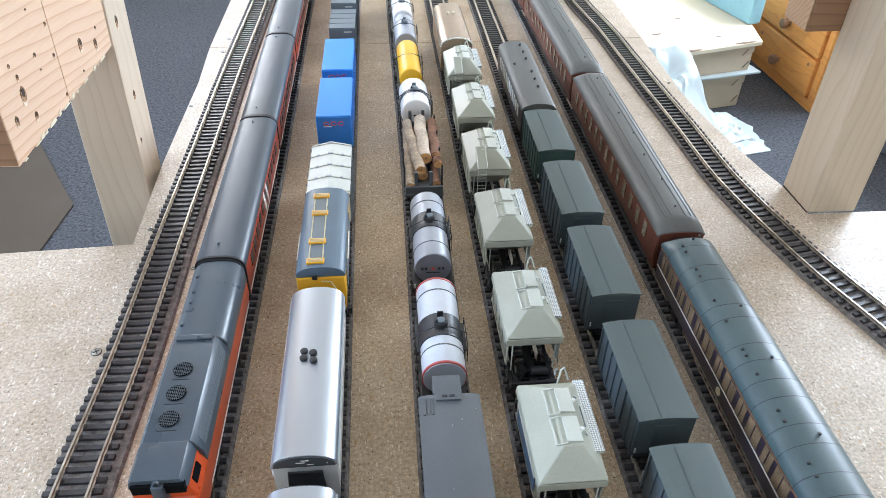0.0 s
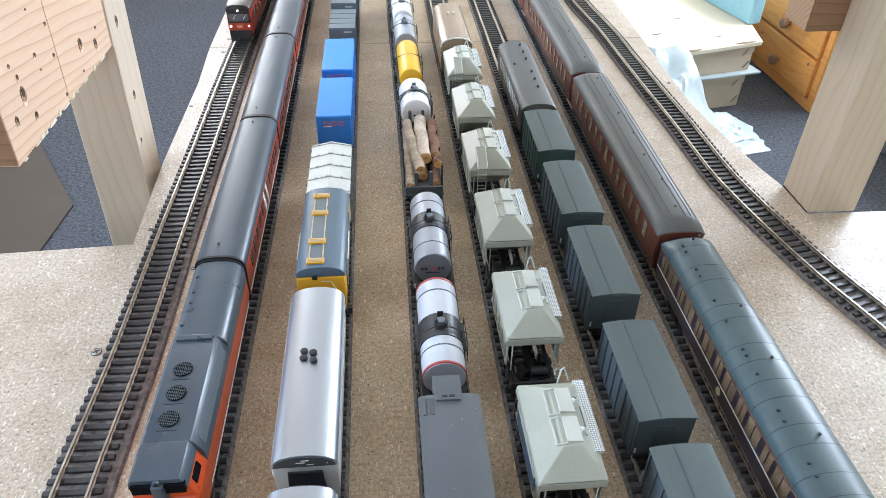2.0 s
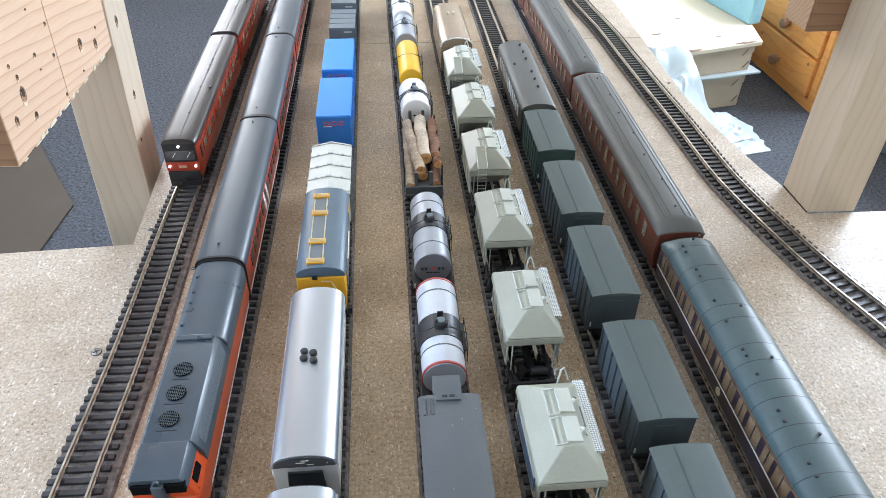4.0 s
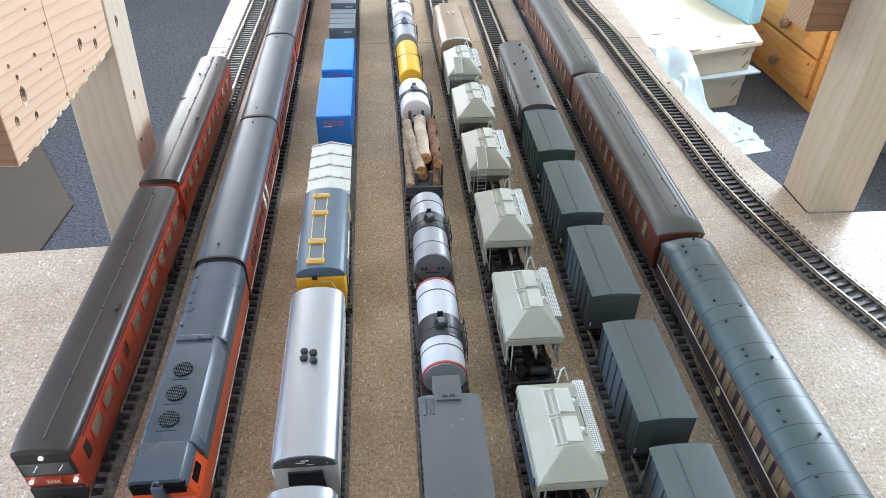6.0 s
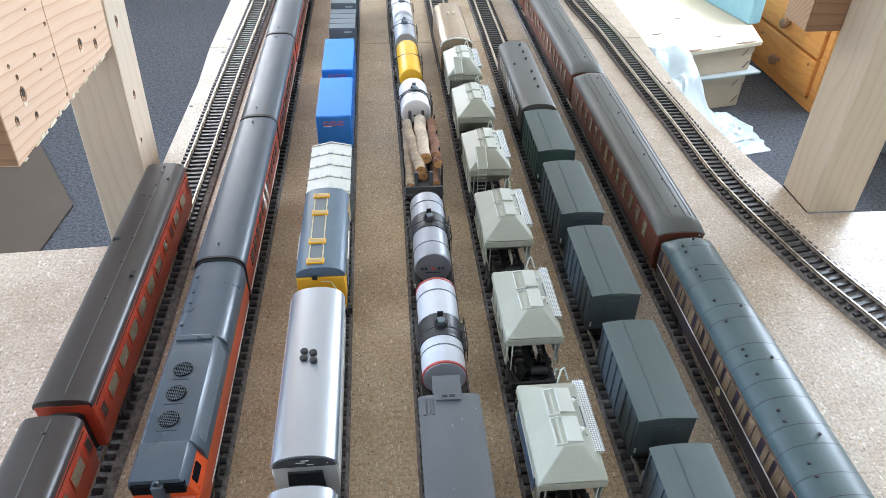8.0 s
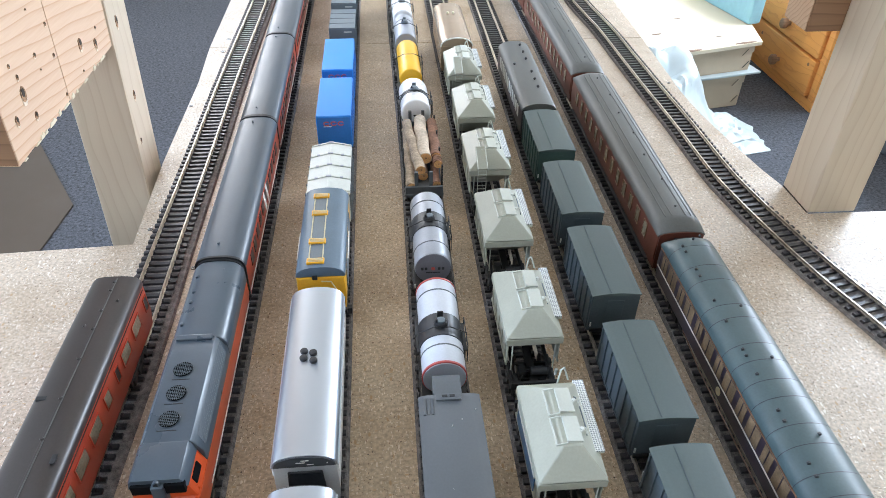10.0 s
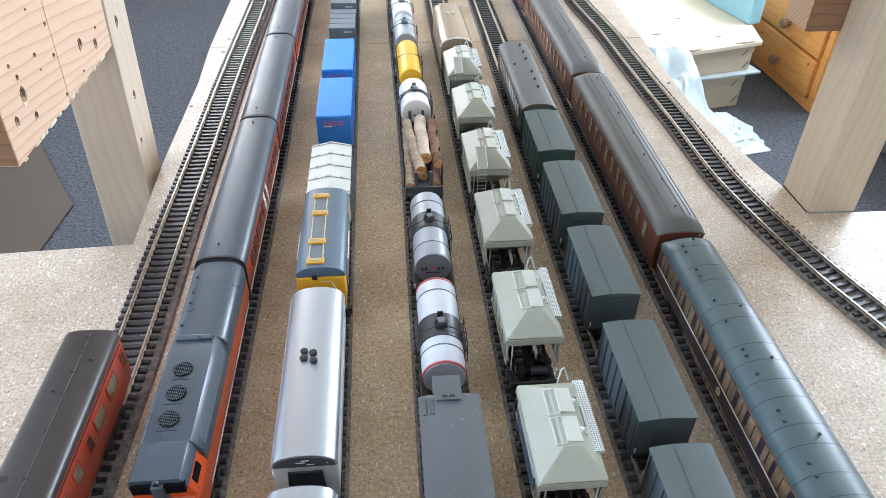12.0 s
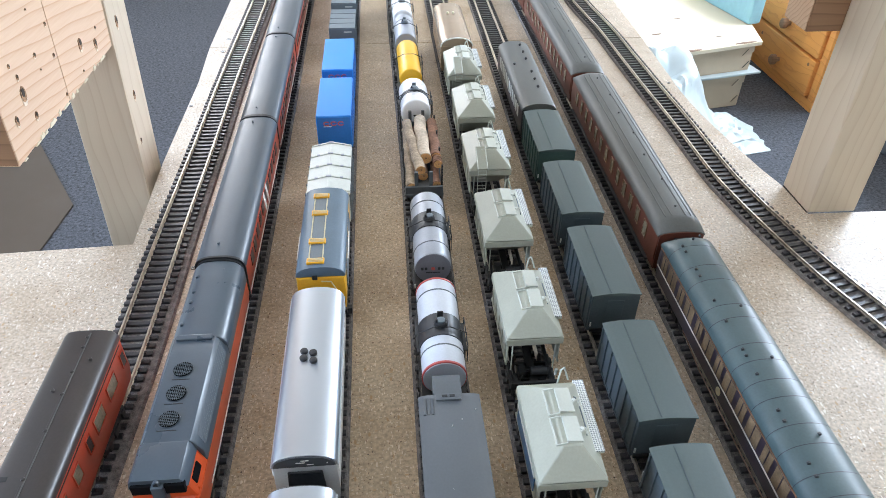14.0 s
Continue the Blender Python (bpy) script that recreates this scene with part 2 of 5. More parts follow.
BARK_RED = material("bark_red", (0.25, 0.13, 0.085), 0.85, vary=0.4, scale=110, bump=1.0, fine=500)
CUT_WOOD = material("cut_wood", (0.70, 0.38, 0.15), 0.7, vary=0.25, scale=160)
TANK_PALE = material("tank_pale_grey", (0.52, 0.545, 0.59), 0.45, 0.0, vary=0.07)
LAMP_WHITE = glow("headlamp", (0.95, 0.95, 1.0), 4.0)
VAN_SIDE = material("van_slate_blue", (0.060, 0.080, 0.090), 0.5, vary=0.16)
SCREEN = material("cab_glass", (0.10, 0.105, 0.11), 0.12, vary=0.3, spec=0.6)
FAN_BLACK = material("fan_shadow_black", (0.006, 0.006, 0.007), 0.9, vary=0.2, spec=0.1)
SADDLE = material("tank_saddle_black", (0.026, 0.028, 0.032), 0.4, vary=0.2)
FIBRE = material("pale_fibre", (0.78, 0.64, 0.50), 0.9, vary=0.2, scale=300, bump=0.6)
TORN = material("torn_wood", (0.36, 0.21, 0.12), 0.9, vary=0.5, scale=400, bump=1.0)
SEAM = material("dark_seam", (0.05, 0.035, 0.025), 0.8)


# ---- mesh helpers ----
def part(name, bm, mat, parent=None, label=""):
    me = bpy.data.meshes.new(name)
    bmesh.ops.recalc_face_normals(bm, faces=bm.faces[:])
    bm.to_mesh(me)
    bm.free()
    me.materials.append(mat)
    ob = new(name, me)
    if parent is not None:
        ob.parent = parent
    return tagged(ob, label)


def smooth(ob, angle=35):
    me = ob.data
    me.polygons.foreach_set("use_smooth", [True] * len(me.polygons))
    me.set_sharp_from_angle(angle=radians(angle))
    return ob


def thing(name, label, category, m, group="", kind=""):
    ob = new(name)
    ob.empty_display_size = 0.01
    ob.matrix_world = m
    return tagged(ob, label, category, group, kind)


def box(x0, x1, y0, y1, z0, z1, bevel=0.0, bm=None, m=None):
    one = bmesh.new()
    bmesh.ops.create_cube(one, size=1, matrix=Matrix.Translation(((x0 + x1) / 2, (y0 + y1) / 2, (z0 + z1) / 2)) @ Matrix.Diagonal((x1 - x0, y1 - y0, z1 - z0, 1)))
    if bevel:
        bmesh.ops.bevel(one, geom=one.edges[:], offset=bevel, segments=2, affect="EDGES", profile=0.6)
    if m is not None:
        bmesh.ops.transform(one, matrix=m, verts=one.verts[:])
    return one if bm is None else merge(bm, one)


def merge(bm, other):
    me = bpy.data.meshes.new("tmp")
    other.to_mesh(me)
    other.free()
    bm.from_mesh(me)
    bpy.data.meshes.remove(me)
    return bm


def extrude(profile, y0, y1, bm=None, ends=None, bevel=0.0):
    """A closed (x, z) outline drawn out along y. ends: the scale of the end outlines (x, z about the top's mid) for drooped ends."""
    one = bmesh.new()
    a = [one.verts.new((x, y0, z)) for x, z in profile]
    b = [one.verts.new((x, y1, z)) for x, z in profile]
    k = len(profile)
    for i in range(k):
        one.faces.new((a[i], a[(i + 1) % k], b[(i + 1) % k], b[i]))
    f0, f1 = one.faces.new(a[::-1]), one.faces.new(b)
    if bevel:
        bmesh.ops.bevel(one, geom=list(f0.edges) + list(f1.edges), offset=bevel, segments=2, affect="EDGES", profile=0.6)
    return one if bm is None else merge(bm, one)


def arc(half, z, rise, n=12, power=2.0):
    """Roof line from +half to -half, z at the eaves, with that rise in the middle."""
    out = []
    for i in range(n + 1):
        a = math.pi * i / n
        out.append((half * math.copysign(abs(math.cos(a)) ** (2 / power), math.cos(a)), z + rise * math.sin(a) ** (2 / power)))
    return out


def cylinder(r, length, m, n=24, bm=None, r2=None, bevel=0.0):
    """Along its own z, centred."""
    one = bmesh.new()
    bmesh.ops.create_cone(one, cap_ends=True, segments=n, radius1=r, radius2=r if r2 is None else r2, depth=length)
    if bevel:
        caps = [e for f in one.faces if len(f.verts) > 4 for e in f.edges]
        bmesh.ops.bevel(one, geom=caps, offset=bevel, segments=3, affect="EDGES", profile=0.5)
    bmesh.ops.transform(one, matrix=m, verts=one.verts[:])
    return one if bm is None else merge(bm, one)


def rod(points, r, bm=None, n=6):
    """Wire bent through the points."""
    bm = bmesh.new() if bm is None else bm
    for p, q in zip(points, points[1:]):
        p, q = Vector(p), Vector(q)
        m = Matrix.Translation((p + q) / 2) @ (q - p).to_track_quat("Z", "Y").to_matrix().to_4x4()
        cylinder(r, (q - p).length + r, m, n, bm)
    return bm


def on_line(table, y):
    """x on a line given by (y, x) rows."""
    for (y0, x0), (y1, x1) in zip(table, table[1:]):
        if y <= y1 or (y1, x1) == table[-1]:
            return x0 + (x1 - x0) * (y - y0) / (y1 - y0)


ALONG_Y = pose(0, 0, 0, 90, 0, 0)
ALONG_X = pose(0, 0, 0, 0, 90, 0)
RAIL_Z = 0.0065


# ---- setting: room, floor, boards, posts ----
def setting():
    floor = part("floor", box(-2.7, 2.9, -1.6, 3.5, FLOOR - 0.05, FLOOR), CARPET)
    tagged(floor, "dark blue-grey looped carpet floor", "floor", kind="structure")
    for name, b in (("wall_south", (-2.7, 2.9, -1.7, -1.6, FLOOR, 1.75)), ("wall_north", (-2.7, 2.9, 3.5, 3.6, FLOOR, 1.75)),
                    ("wall_west", (-2.8, -2.7, -1.7, 3.6, FLOOR, 1.75)), ("wall_east", (2.9, 3.0, -1.7, 3.6, FLOOR, 1.75))):
        tagged(part(name, box(*b), WALL), "plain painted room wall", "wall", kind="structure")
    tagged(part("ceiling", box(-2.8, 3.0, -1.7, 3.6, 1.75, 1.8), WALL), "plain white ceiling", "ceiling", kind="structure")

    def slab(name, outline, label):
        bm = bmesh.new()
        top = [bm.verts.new((x, y, 0)) for x, y in outline]
        low = [bm.verts.new((x, y, -0.016)) for x, y in outline]
        k = len(outline)
        bm.faces.new(top)
        bm.faces.new(low[::-1])
        for i in range(k):
            bm.faces.new((low[i], low[(i + 1) % k], top[(i + 1) % k], top[i]))
        bmesh.ops.bevel(bm, geom=[e for e in bm.edges if all(v.co.z > -0.001 for v in e.verts)], offset=0.0006, segments=1, affect="EDGES")
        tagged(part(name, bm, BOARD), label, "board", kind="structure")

    edge_r = [(0.3253, 0.4175), (0.3249, 0.4600), (0.3190, 0.485), (0.3125, 0.533), (0.3062, 0.590), (0.3045, 0.640), (0.3080, 0.720), (0.3112, 0.7883)]
    edge_l = [(-0.1952, 0.7848), (-0.1898, 0.69), (-0.1893, 0.53), (-0.1838, 0.4140)]
    slab("layout_board_front", [(-0.75, -0.30), (0.75, -0.30), (0.75, 0.4150)] + edge_r + edge_l + [(-0.75, 0.3870)],
         "raw chipboard layout board with screws and flecks")
    slab("layout_board_back", [(-0.1952, 0.7856), (0.3112, 0.7891), (0.3150, 0.93), (0.318, 2.4), (-0.198, 2.4), (-0.1960, 0.95)],
         "raw chipboard layout board butted at a fine joint")
    # legs that hold the boards, under them
    for k, (x, y) in enumerate(((-0.70, -0.25), (0.70, -0.25), (-0.70, 0.36), (0.70, 0.36), (-0.15, 2.35), (0.28, 2.35))):
        leg = part("table_leg", box(x - 0.02, x + 0.02, y - 0.02, y + 0.02, FLOOR, -0.016, 0.001), PINE_POST)
        tagged(leg, "square pine leg under the layout board", "leg", "legs under the layout")

    def screw(x, y, r, depth=0.0):
        s = thing("wood_screw", "countersunk steel wood screw in the chipboard", "screw", pose(x, y, 0.0002, 0, 0, 30), "screws in the boards")
        part("dimple", cylinder(r * 1.04, 0.0003, pose(0, 0, 0.0001), 20), SEAM, s, "dark chipped rim")
        part("head", cylinder(r, 0.0006, pose(0, 0, 0.0003), 20, r2=r * 0.8), STEEL, s)
        bm = box(-r * 0.7, r * 0.7, -r * 0.13, r * 0.13, 0.0006, 0.0008)
        box(-r * 0.13, r * 0.13, -r * 0.7, r * 0.7, 0.0006, 0.0008, bm=bm)
        part("cross_slot", bm, WHEEL, s)
    for x, y, r in ((-0.1781, 0.3074, 0.0030), (-0.1773, 0.809, 0.0024), (-0.1778, 0.7716, 0.0026), (-0.1735, 0.457, 0.0022), (-0.1765, 0.432, 0.0018), (-0.187, 0.636, 0.002), (-0.136, 0.384, 0.0018), (0.2989, 0.66, 0.0018)):
        screw(x, y, r)

    def post(name, x0, x1, y0, y1, z0, z1, label, lean=0.0):
        p = thing(name, label, "post", pose((x0 + x1) / 2 + z0 * math.tan(radians(lean)), (y0 + y1) / 2, z0, 0, lean, 0))
        w, d = (x1 - x0) / 2, (y1 - y0) / 2
        part("timber", box(-w, w, -d, d, 0, z1 - z0, 0.0012), PINE_POST, p)
        return p

    def gouge(owner, x, y, z, r, tall):
        """A torn screw hole: a dark pit with a ragged rim and pale lifted fibres below it."""
        rag = random.Random(int(1e5 * (y + z)))
        for name, dz, size, thick, mat, label in (("chipped_rim", -0.22 * r * tall, 0.72, 0.0007, FIBRE, "pale torn fibres"), ("pit", 0.15 * r * tall, 0.72, 0.0010, TORN, "brown torn screw hole"), ("screw_hole", 0.35 * r * tall, 0.40, 0.0013, SEAM, "dark screw hole")):
            bm = cylinder(1.0, thick, Matrix.Identity(4), 13)
            for vert in bm.verts:
                a = math.atan2(vert.co.y, vert.co.x)
                k = size * r * (1 + 0.28 * noise.noise((2.2 * math.cos(a), 2.2 * math.sin(a), rag.random() * 0.2 + 40 * y + 9 * dz)))
                vert.co.x, vert.co.y = vert.co.x * k * tall, vert.co.y * k
            ob = part(name, bm, mat, owner, label)
            ob.matrix_basis = pose(x, y + rag.uniform(-0.1, 0.1) * r, z + dz) @ ALONG_X

    left = post("wooden_post", -0.2358, -0.1946, 0.4972, 0.5392, FLOOR, 0.55, "square planed pine post standing beside the layout board", 2.45)
    for z, y, r in ((0.1280, -0.0055, 0.0030), (0.0705, -0.0040, 0.0026), (0.0355, -0.012, 0.0015)):
        gouge(left, 0.0206, y, z - FLOOR, r, 2.0)
    right = post("wooden_post", 0.3255, 0.3640, 0.4190, 0.4595, 0.0, 0.55, "square planed pine post standing on the chipboard")
    # dark strip laid along the post's foot, drawn as a shadow gap
    part("base_gap_strip", box(-0.0199, -0.0190, -0.0195, 0.0190, 0.0, 0.0006), SEAM, right, "dark strip drawn as a thin gap along the base")

    beam = thing("pine_beam", "rough-edged pine board with knots and screw holes fixed to a post", "beam", pose(-0.1905, 0.33, 0.1157, 0, 2.45, 0))
    part("plank", box(-0.040, 0, 0.0785, 0.1660, 0, 0.34, 0.0008), PINE, beam)
    part("plank", box(-0.040, 0, 0, 0.0780, 0, 0.34, 0.0008), PINE, beam)
    bm = bmesh.new()
    rnd = random.Random(4)
    y = 0.006
    while y < 0.157:
        w, h = rnd.uniform(0.0015, 0.013), rnd.uniform(0.0003, 0.0030)
        chip = bmesh.new()
        top = [(y, -0.0004), (y + w * 0.2, h * 0.8), (y + w * 0.45, h * 0.6), (y + w * 0.7, h), (y + w, -0.0004), (y + w * 0.5, -0.0006)]
        for x in (-0.0015, 0.0005):
            for yy, zz in top:
                chip.verts.new((x, yy, zz))
        chip.verts.ensure_lookup_table()
        chip.faces.new([chip.verts[i] for i in range(6)]), chip.faces.new([chip.verts[i] for i in range(11, 5, -1)])
        for i in range(6):
            chip.faces.new([chip.verts[q] for q in (i, (i + 1) % 6, 6 + (i + 1) % 6, 6 + i)])
        merge(bm, chip)
        y += w + rnd.choice((0.0, 0.001, 0.004, 0.012))
    part("splintered_edge", bm, CREAM, beam, "pale splintered saw edge")
    part("end_face", box(-0.0395, -0.0005, -0.0006, 0.0, 0.001, 0.33), PINE_BEAM, beam, "dark sawn end grain")
    for y, z, r, tall in ((0.0263, 0.0275, 0.0040, 1.5), (0.0120, 0.0198, 0.0024, 1.5), (0.0330, 0.0125, 0.0024, 1.3), (0.1132, 0.0210, 0.0036, 1.5), (0.1378, 0.0120, 0.0034, 1.5),
                          (0.0512, 0.0396, 0.0019, 1.0), (0.0213, 0.0458, 0.0012, 1.4), (0.0737, 0.0488, 0.0012, 1.4), (0.0262, 0.0377, 0.0014, 1.5), (0.0566, 0.0627, 0.0008, 1.0),
                          (0.0735, 0.0305, 0.0015, 1.2), (0.1433, 0.0212, 0.0012, 1.3), (0.0757, 0.0050, 0.0014, 1.3), (0.1079, 0.0062, 0.0009, 1.2), (0.0532, 0.0306, 0.0008, 1.0)):
        gouge(beam, 0, y, z, r, tall)

    cross = thing("cross_beam", "short brown timber beam end fixed behind a post", "beam", pose(0.3005, 0.4600, 0.1290))
    part("timber", box(0, 0.16, 0, 0.032, 0, 0.06, 0.0015), PINE_BEAM, cross)
    part("end_face", box(-0.0006, 0, 0.001, 0.031, 0.001, 0.059), END_GRAIN, cross, "pale end grain")

    # the floor beyond the layout
    bm = bmesh.new()
    rim = ((-0.837, 1.612), (-0.860, 1.30), (-1.60, 1.15), (-1.60, 2.40), (-1.26, 2.315))
    top = [bm.verts.new((x, y, FLOOR + 0.0045)) for x, y in rim]
    low = [bm.verts.new((x, y, FLOOR + 0.0005)) for x, y in rim]
    bm.faces.new(top), bm.faces.new(low[::-1])
    for i in range(5):
        bm.faces.new((low[i], low[(i + 1) % 5], top[(i + 1) % 5], top[i]))
    tagged(part("hardboard_sheet", bm, HARDBOARD), "brown hardboard offcut lying on the carpet", "sheet")


# ---- tracks ----
TRACKS = {
    "a": [(-0.3, -0.1600), (0.207, -0.1593), (0.30, -0.1572), (0.42, -0.1581), (0.55, -0.1577), (0.70, -0.1580), (0.93, -0.1555), (2.3, -0.150)],
    "b": [(-0.3, -0.1030), (0.2, -0.1020), (0.5, -0.1010), (0.9, -0.1020), (2.3, -0.102)],
    "s": [(-0.3, -0.0412), (0.3, -0.0418), (0.9, -0.0412), (2.3, -0.041)],
    "c": [(-0.3, 0.0235), (0.2, 0.0250), (0.5, 0.0275), (0.65, 0.0262), (0.9, 0.0245), (2.3, 0.024)],
    "d": [(-0.3, 0.0745), (0.2, 0.0752), (0.6, 0.0756), (0.9, 0.075), (2.3, 0.075)],
    "e": [(-0.3, 0.1274), (0.2, 0.1281), (0.45, 0.1300), (0.7, 0.1322), (0.92, 0.1328), (2.3, 0.133)],
    "f": [(-0.3, 0.1840), (0.15, 0.1864), (0.34, 0.1872), (0.60, 0.1892), (0.92, 0.190), (2.3, 0.190)],
    "g": [(0.10, 0.402), (0.16, 0.367), (0.21, 0.342), (0.2667, 0.3196), (0.3095, 0.3075), (0.337, 0.3000), (0.367, 0.2935), (0.3985, 0.2880), (0.433, 0.2828), (0.475, 0.2785), (0.564, 0.2772), (0.641, 0.2746), (0.715, 0.2729), (0.805, 0.2709), (0.909, 0.2640), (2.3, 0.235)],
}


def smooth_line(rows):
    """Points every 3.3 mm on a rounded line through the rows."""
    pts = np.array([(x, y) for y, x in rows])
    fine = []
    for i in range(len(pts) - 1):
        p0, p1, p2, p3 = pts[max(i - 1, 0)], pts[i], pts[i + 1], pts[min(i + 2, len(pts) - 1)]
        d = max(2, int(np.linalg.norm(p2 - p1) / 0.0033))
        s1, s2 = (p2 - p0) / max(np.linalg.norm(p2 - p0), 1e-6), (p3 - p1) / max(np.linalg.norm(p3 - p1), 1e-6)
        ln = np.linalg.norm(p2 - p1)
        for k in range(d):
            t = k / d
            fine.append((2 * t**3 - 3 * t**2 + 1) * p1 + (t**3 - 2 * t**2 + t) * ln * s1 + (-2 * t**3 + 3 * t**2) * p2 + (t**3 - t**2) * ln * s2)
    fine.append(pts[-1])
    return np.array(fine)


def strip(line, sections):
    """Sweep closed (offset, z) outlines along a line on the board."""
    bm = bmesh.new()
    tang = np.gradient(line, axis=0)
    tang /= np.linalg.norm(tang, axis=1)[:, None]
    side = np.stack([tang[:, 1], -tang[:, 0]], 1)
    for outline in sections:
        rings = [[bm.verts.new((*(p + s * o), z)) for o, z in outline] for p, s in zip(line, side)]
        k = len(outline)
        for a, b in zip(rings, rings[1:]):
            for i in range(k):
                bm.faces.new((a[i], a[(i + 1) % k], b[(i + 1) % k], b[i]))
        bm.faces.new(rings[0])
        bm.faces.new(rings[-1][::-1])
    return bm


def rail_section(o):
    return [(o - 0.0011, 0.0040), (o + 0.0011, 0.0040), (o + 0.0011, 0.0045), (o + 0.0003, 0.0047), (o + 0.0003, 0.0056), (o + 0.0006, 0.0058),
            (o + 0.0006, RAIL_Z), (o - 0.0006, RAIL_Z), (o - 0.0006, 0.0058), (o - 0.0003, 0.0056), (o - 0.0003, 0.0047), (o - 0.0011, 0.0045)]


def track(key, far, label, left=0.0147, right=0.0150):
    line = smooth_line(TRACKS[key])
    line = line[(line[:, 1] < far)]
    t = thing("model_track", label, "track", pose(0, 0, 0), "tracks on the layout")
    part("underlay", strip(line, [[(-left - 0.0012, 0.0003), (right + 0.0012, 0.0003), (right, 0.0021), (-left, 0.0021)]]), UNDERLAY, t, "dark grey foam underlay")
    for o in (-0.0085, 0.0085):
        part("rail", strip(line, [rail_section(o)]), RAIL, t, "nickel silver rail")
    seg = np.linalg.norm(np.diff(line, axis=0), axis=1)
    s = np.concatenate([[0], np.cumsum(seg)])
    bm = box(-0.0143, 0.0143, -0.0015, 0.0015, 0, 0.0019, 0.0003)
    for o in (-0.0102, -0.0068, 0.0068, 0.0102):
        box(o - 0.0007, o + 0.0007, -0.0010, 0.0010, 0.0017, 0.0026, bm=bm)
    first = None
    rnd = random.Random(key)
    n, k = int(s[-1] / 0.00656), 0
    step = s[-1] / n
    for k in range(n):
        d = (k + 0.5) * step
        x, y = np.interp(d, s, line[:, 0]), np.interp(d, s, line[:, 1])
        x2, y2 = np.interp(d + 0.004, s, line[:, 0]), np.interp(d + 0.004, s, line[:, 1])
        x1, y1 = np.interp(d - 0.004, s, line[:, 0]), np.interp(d - 0.004, s, line[:, 1])
        m = pose(x, y, 0.0021, 0, 0, math.degrees(math.atan2(y2 - y1, x2 - x1)) - 90 + rnd.uniform(-1, 1))
        if first is None:
            first = part("sleeper", bm, SLEEPER, t)
            first.matrix_basis = m
        else:
            ob = new("sleeper", first.data)
            ob.parent, ob.matrix_basis = t, m
    return t


# ---- rolling stock: local y along the track, -y towards the near end, z 0 on the rails ----
SHARED = {}


def shared(name, key, make, mat, parent, m, label="", soft=True):
    """A part whose mesh is built once and used again by alike parts."""
    if key not in SHARED:
        ob = part(name, make(), mat, parent, label)
        if soft:
            smooth(ob)
        SHARED[key] = ob.data
    else:
        ob = new(name, SHARED[key])
        ob.parent = parent
        tagged(ob, label)
    ob.matrix_basis = m
    return ob


def bogie_frame(base):
    bm = bmesh.new()
    for s in (-1, 1):
        box(s * 0.0118 - 0.0010, s * 0.0118 + 0.0010, -base / 2 - 0.004, base / 2 + 0.004, 0.0035, 0.0075, 0.0004, bm)
        for y in (-base / 2, base / 2):
            box(s * 0.0126 - 0.0012, s * 0.0126 + 0.0012, y - 0.0020, y + 0.0020, 0.0030, 0.0068, 0.0004, bm)
        box(s * 0.0126 - 0.0010, s * 0.0126 + 0.0010, -0.0035, 0.0035, 0.0022, 0.0062, 0.0004, bm)
    box(-0.0115, 0.0115, -0.003, 0.003, 0.0045, 0.0090, 0.0004, bm)
    return bm


def wheel_pair():
    bm = bmesh.new()
    for s in (-1, 1):
        cylinder(0.0050, 0.0022, pose(s * 0.0086, 0, 0) @ ALONG_X, 20, bm, bevel=0.0003)
        cylinder(0.0057, 0.0007, pose(s * 0.0074, 0, 0) @ ALONG_X, 20, bm)
    cylinder(0.0010, 0.0240, ALONG_X, 8, bm)
    return bm


def bogie(v, y, base=0.021):
    b = shared("bogie", ("bogie", base), lambda: bogie_frame(base), BLACK, v, pose(0, y, 0), "black plastic bogie frame", False)
    for s in (-1, 1):
        shared("wheelset", "wheelset", wheel_pair, WHEEL, b, pose(0, s * base / 2, 0.005))
    return b


def axle(v, y):
    shared("axle_guard", "axle_guard", axle_guard, BLACK, v, pose(0, y, 0), "black axle guards", False)
    shared("wheelset", "wheelset", wheel_pair, WHEEL, v, pose(0, y, 0.005))


def axle_guard():
    bm = bmesh.new()
    for s in (-1, 1):
        box(s * 0.0122 - 0.0005, s * 0.0122 + 0.0005, -0.0055, 0.0055, 0.0075, 0.0100, bm=bm)
        box(s * 0.0122 - 0.0009, s * 0.0122 + 0.0012, -0.0022, 0.0022, 0.0030, 0.0085, 0.0004, bm)
        box(s * 0.0128 - 0.0005, s * 0.0128 + 0.0005, -0.0080, 0.0080, 0.0066, 0.0076, 0.0003, bm)
    return bm


def coupler_mesh():
    bm = box(-0.0012, 0.0012, -0.0055, 0.004, 0.0065, 0.0085, 0.0003)
    box(-0.0030, 0.0030, -0.0060, -0.0048, 0.0062, 0.0092, 0.0003, bm)
    box(-0.0030, -0.0018, -0.0075, -0.0050, 0.0062, 0.0092, 0.0003, bm)
    return bm


def couplers(v, half):
    shared("coupler", "coupler", coupler_mesh, BLACK, v, pose(0, -half, 0), "", False)
    shared("coupler", "coupler", coupler_mesh, BLACK, v, pose(0, half, 0, 0, 0, 180), "", False)


def stand(name, key, y, label, category, group=""):
    """A vehicle's Empty on its track, turned along it."""
    x = on_line(TRACKS[key], y)
    dx = on_line(TRACKS[key], y + 0.05) - on_line(TRACKS[key], y - 0.05)
    return thing(name, label, category, pose(x, y, RAIL_Z, 0, 0, -math.degrees(math.atan2(dx, 0.1))), group)


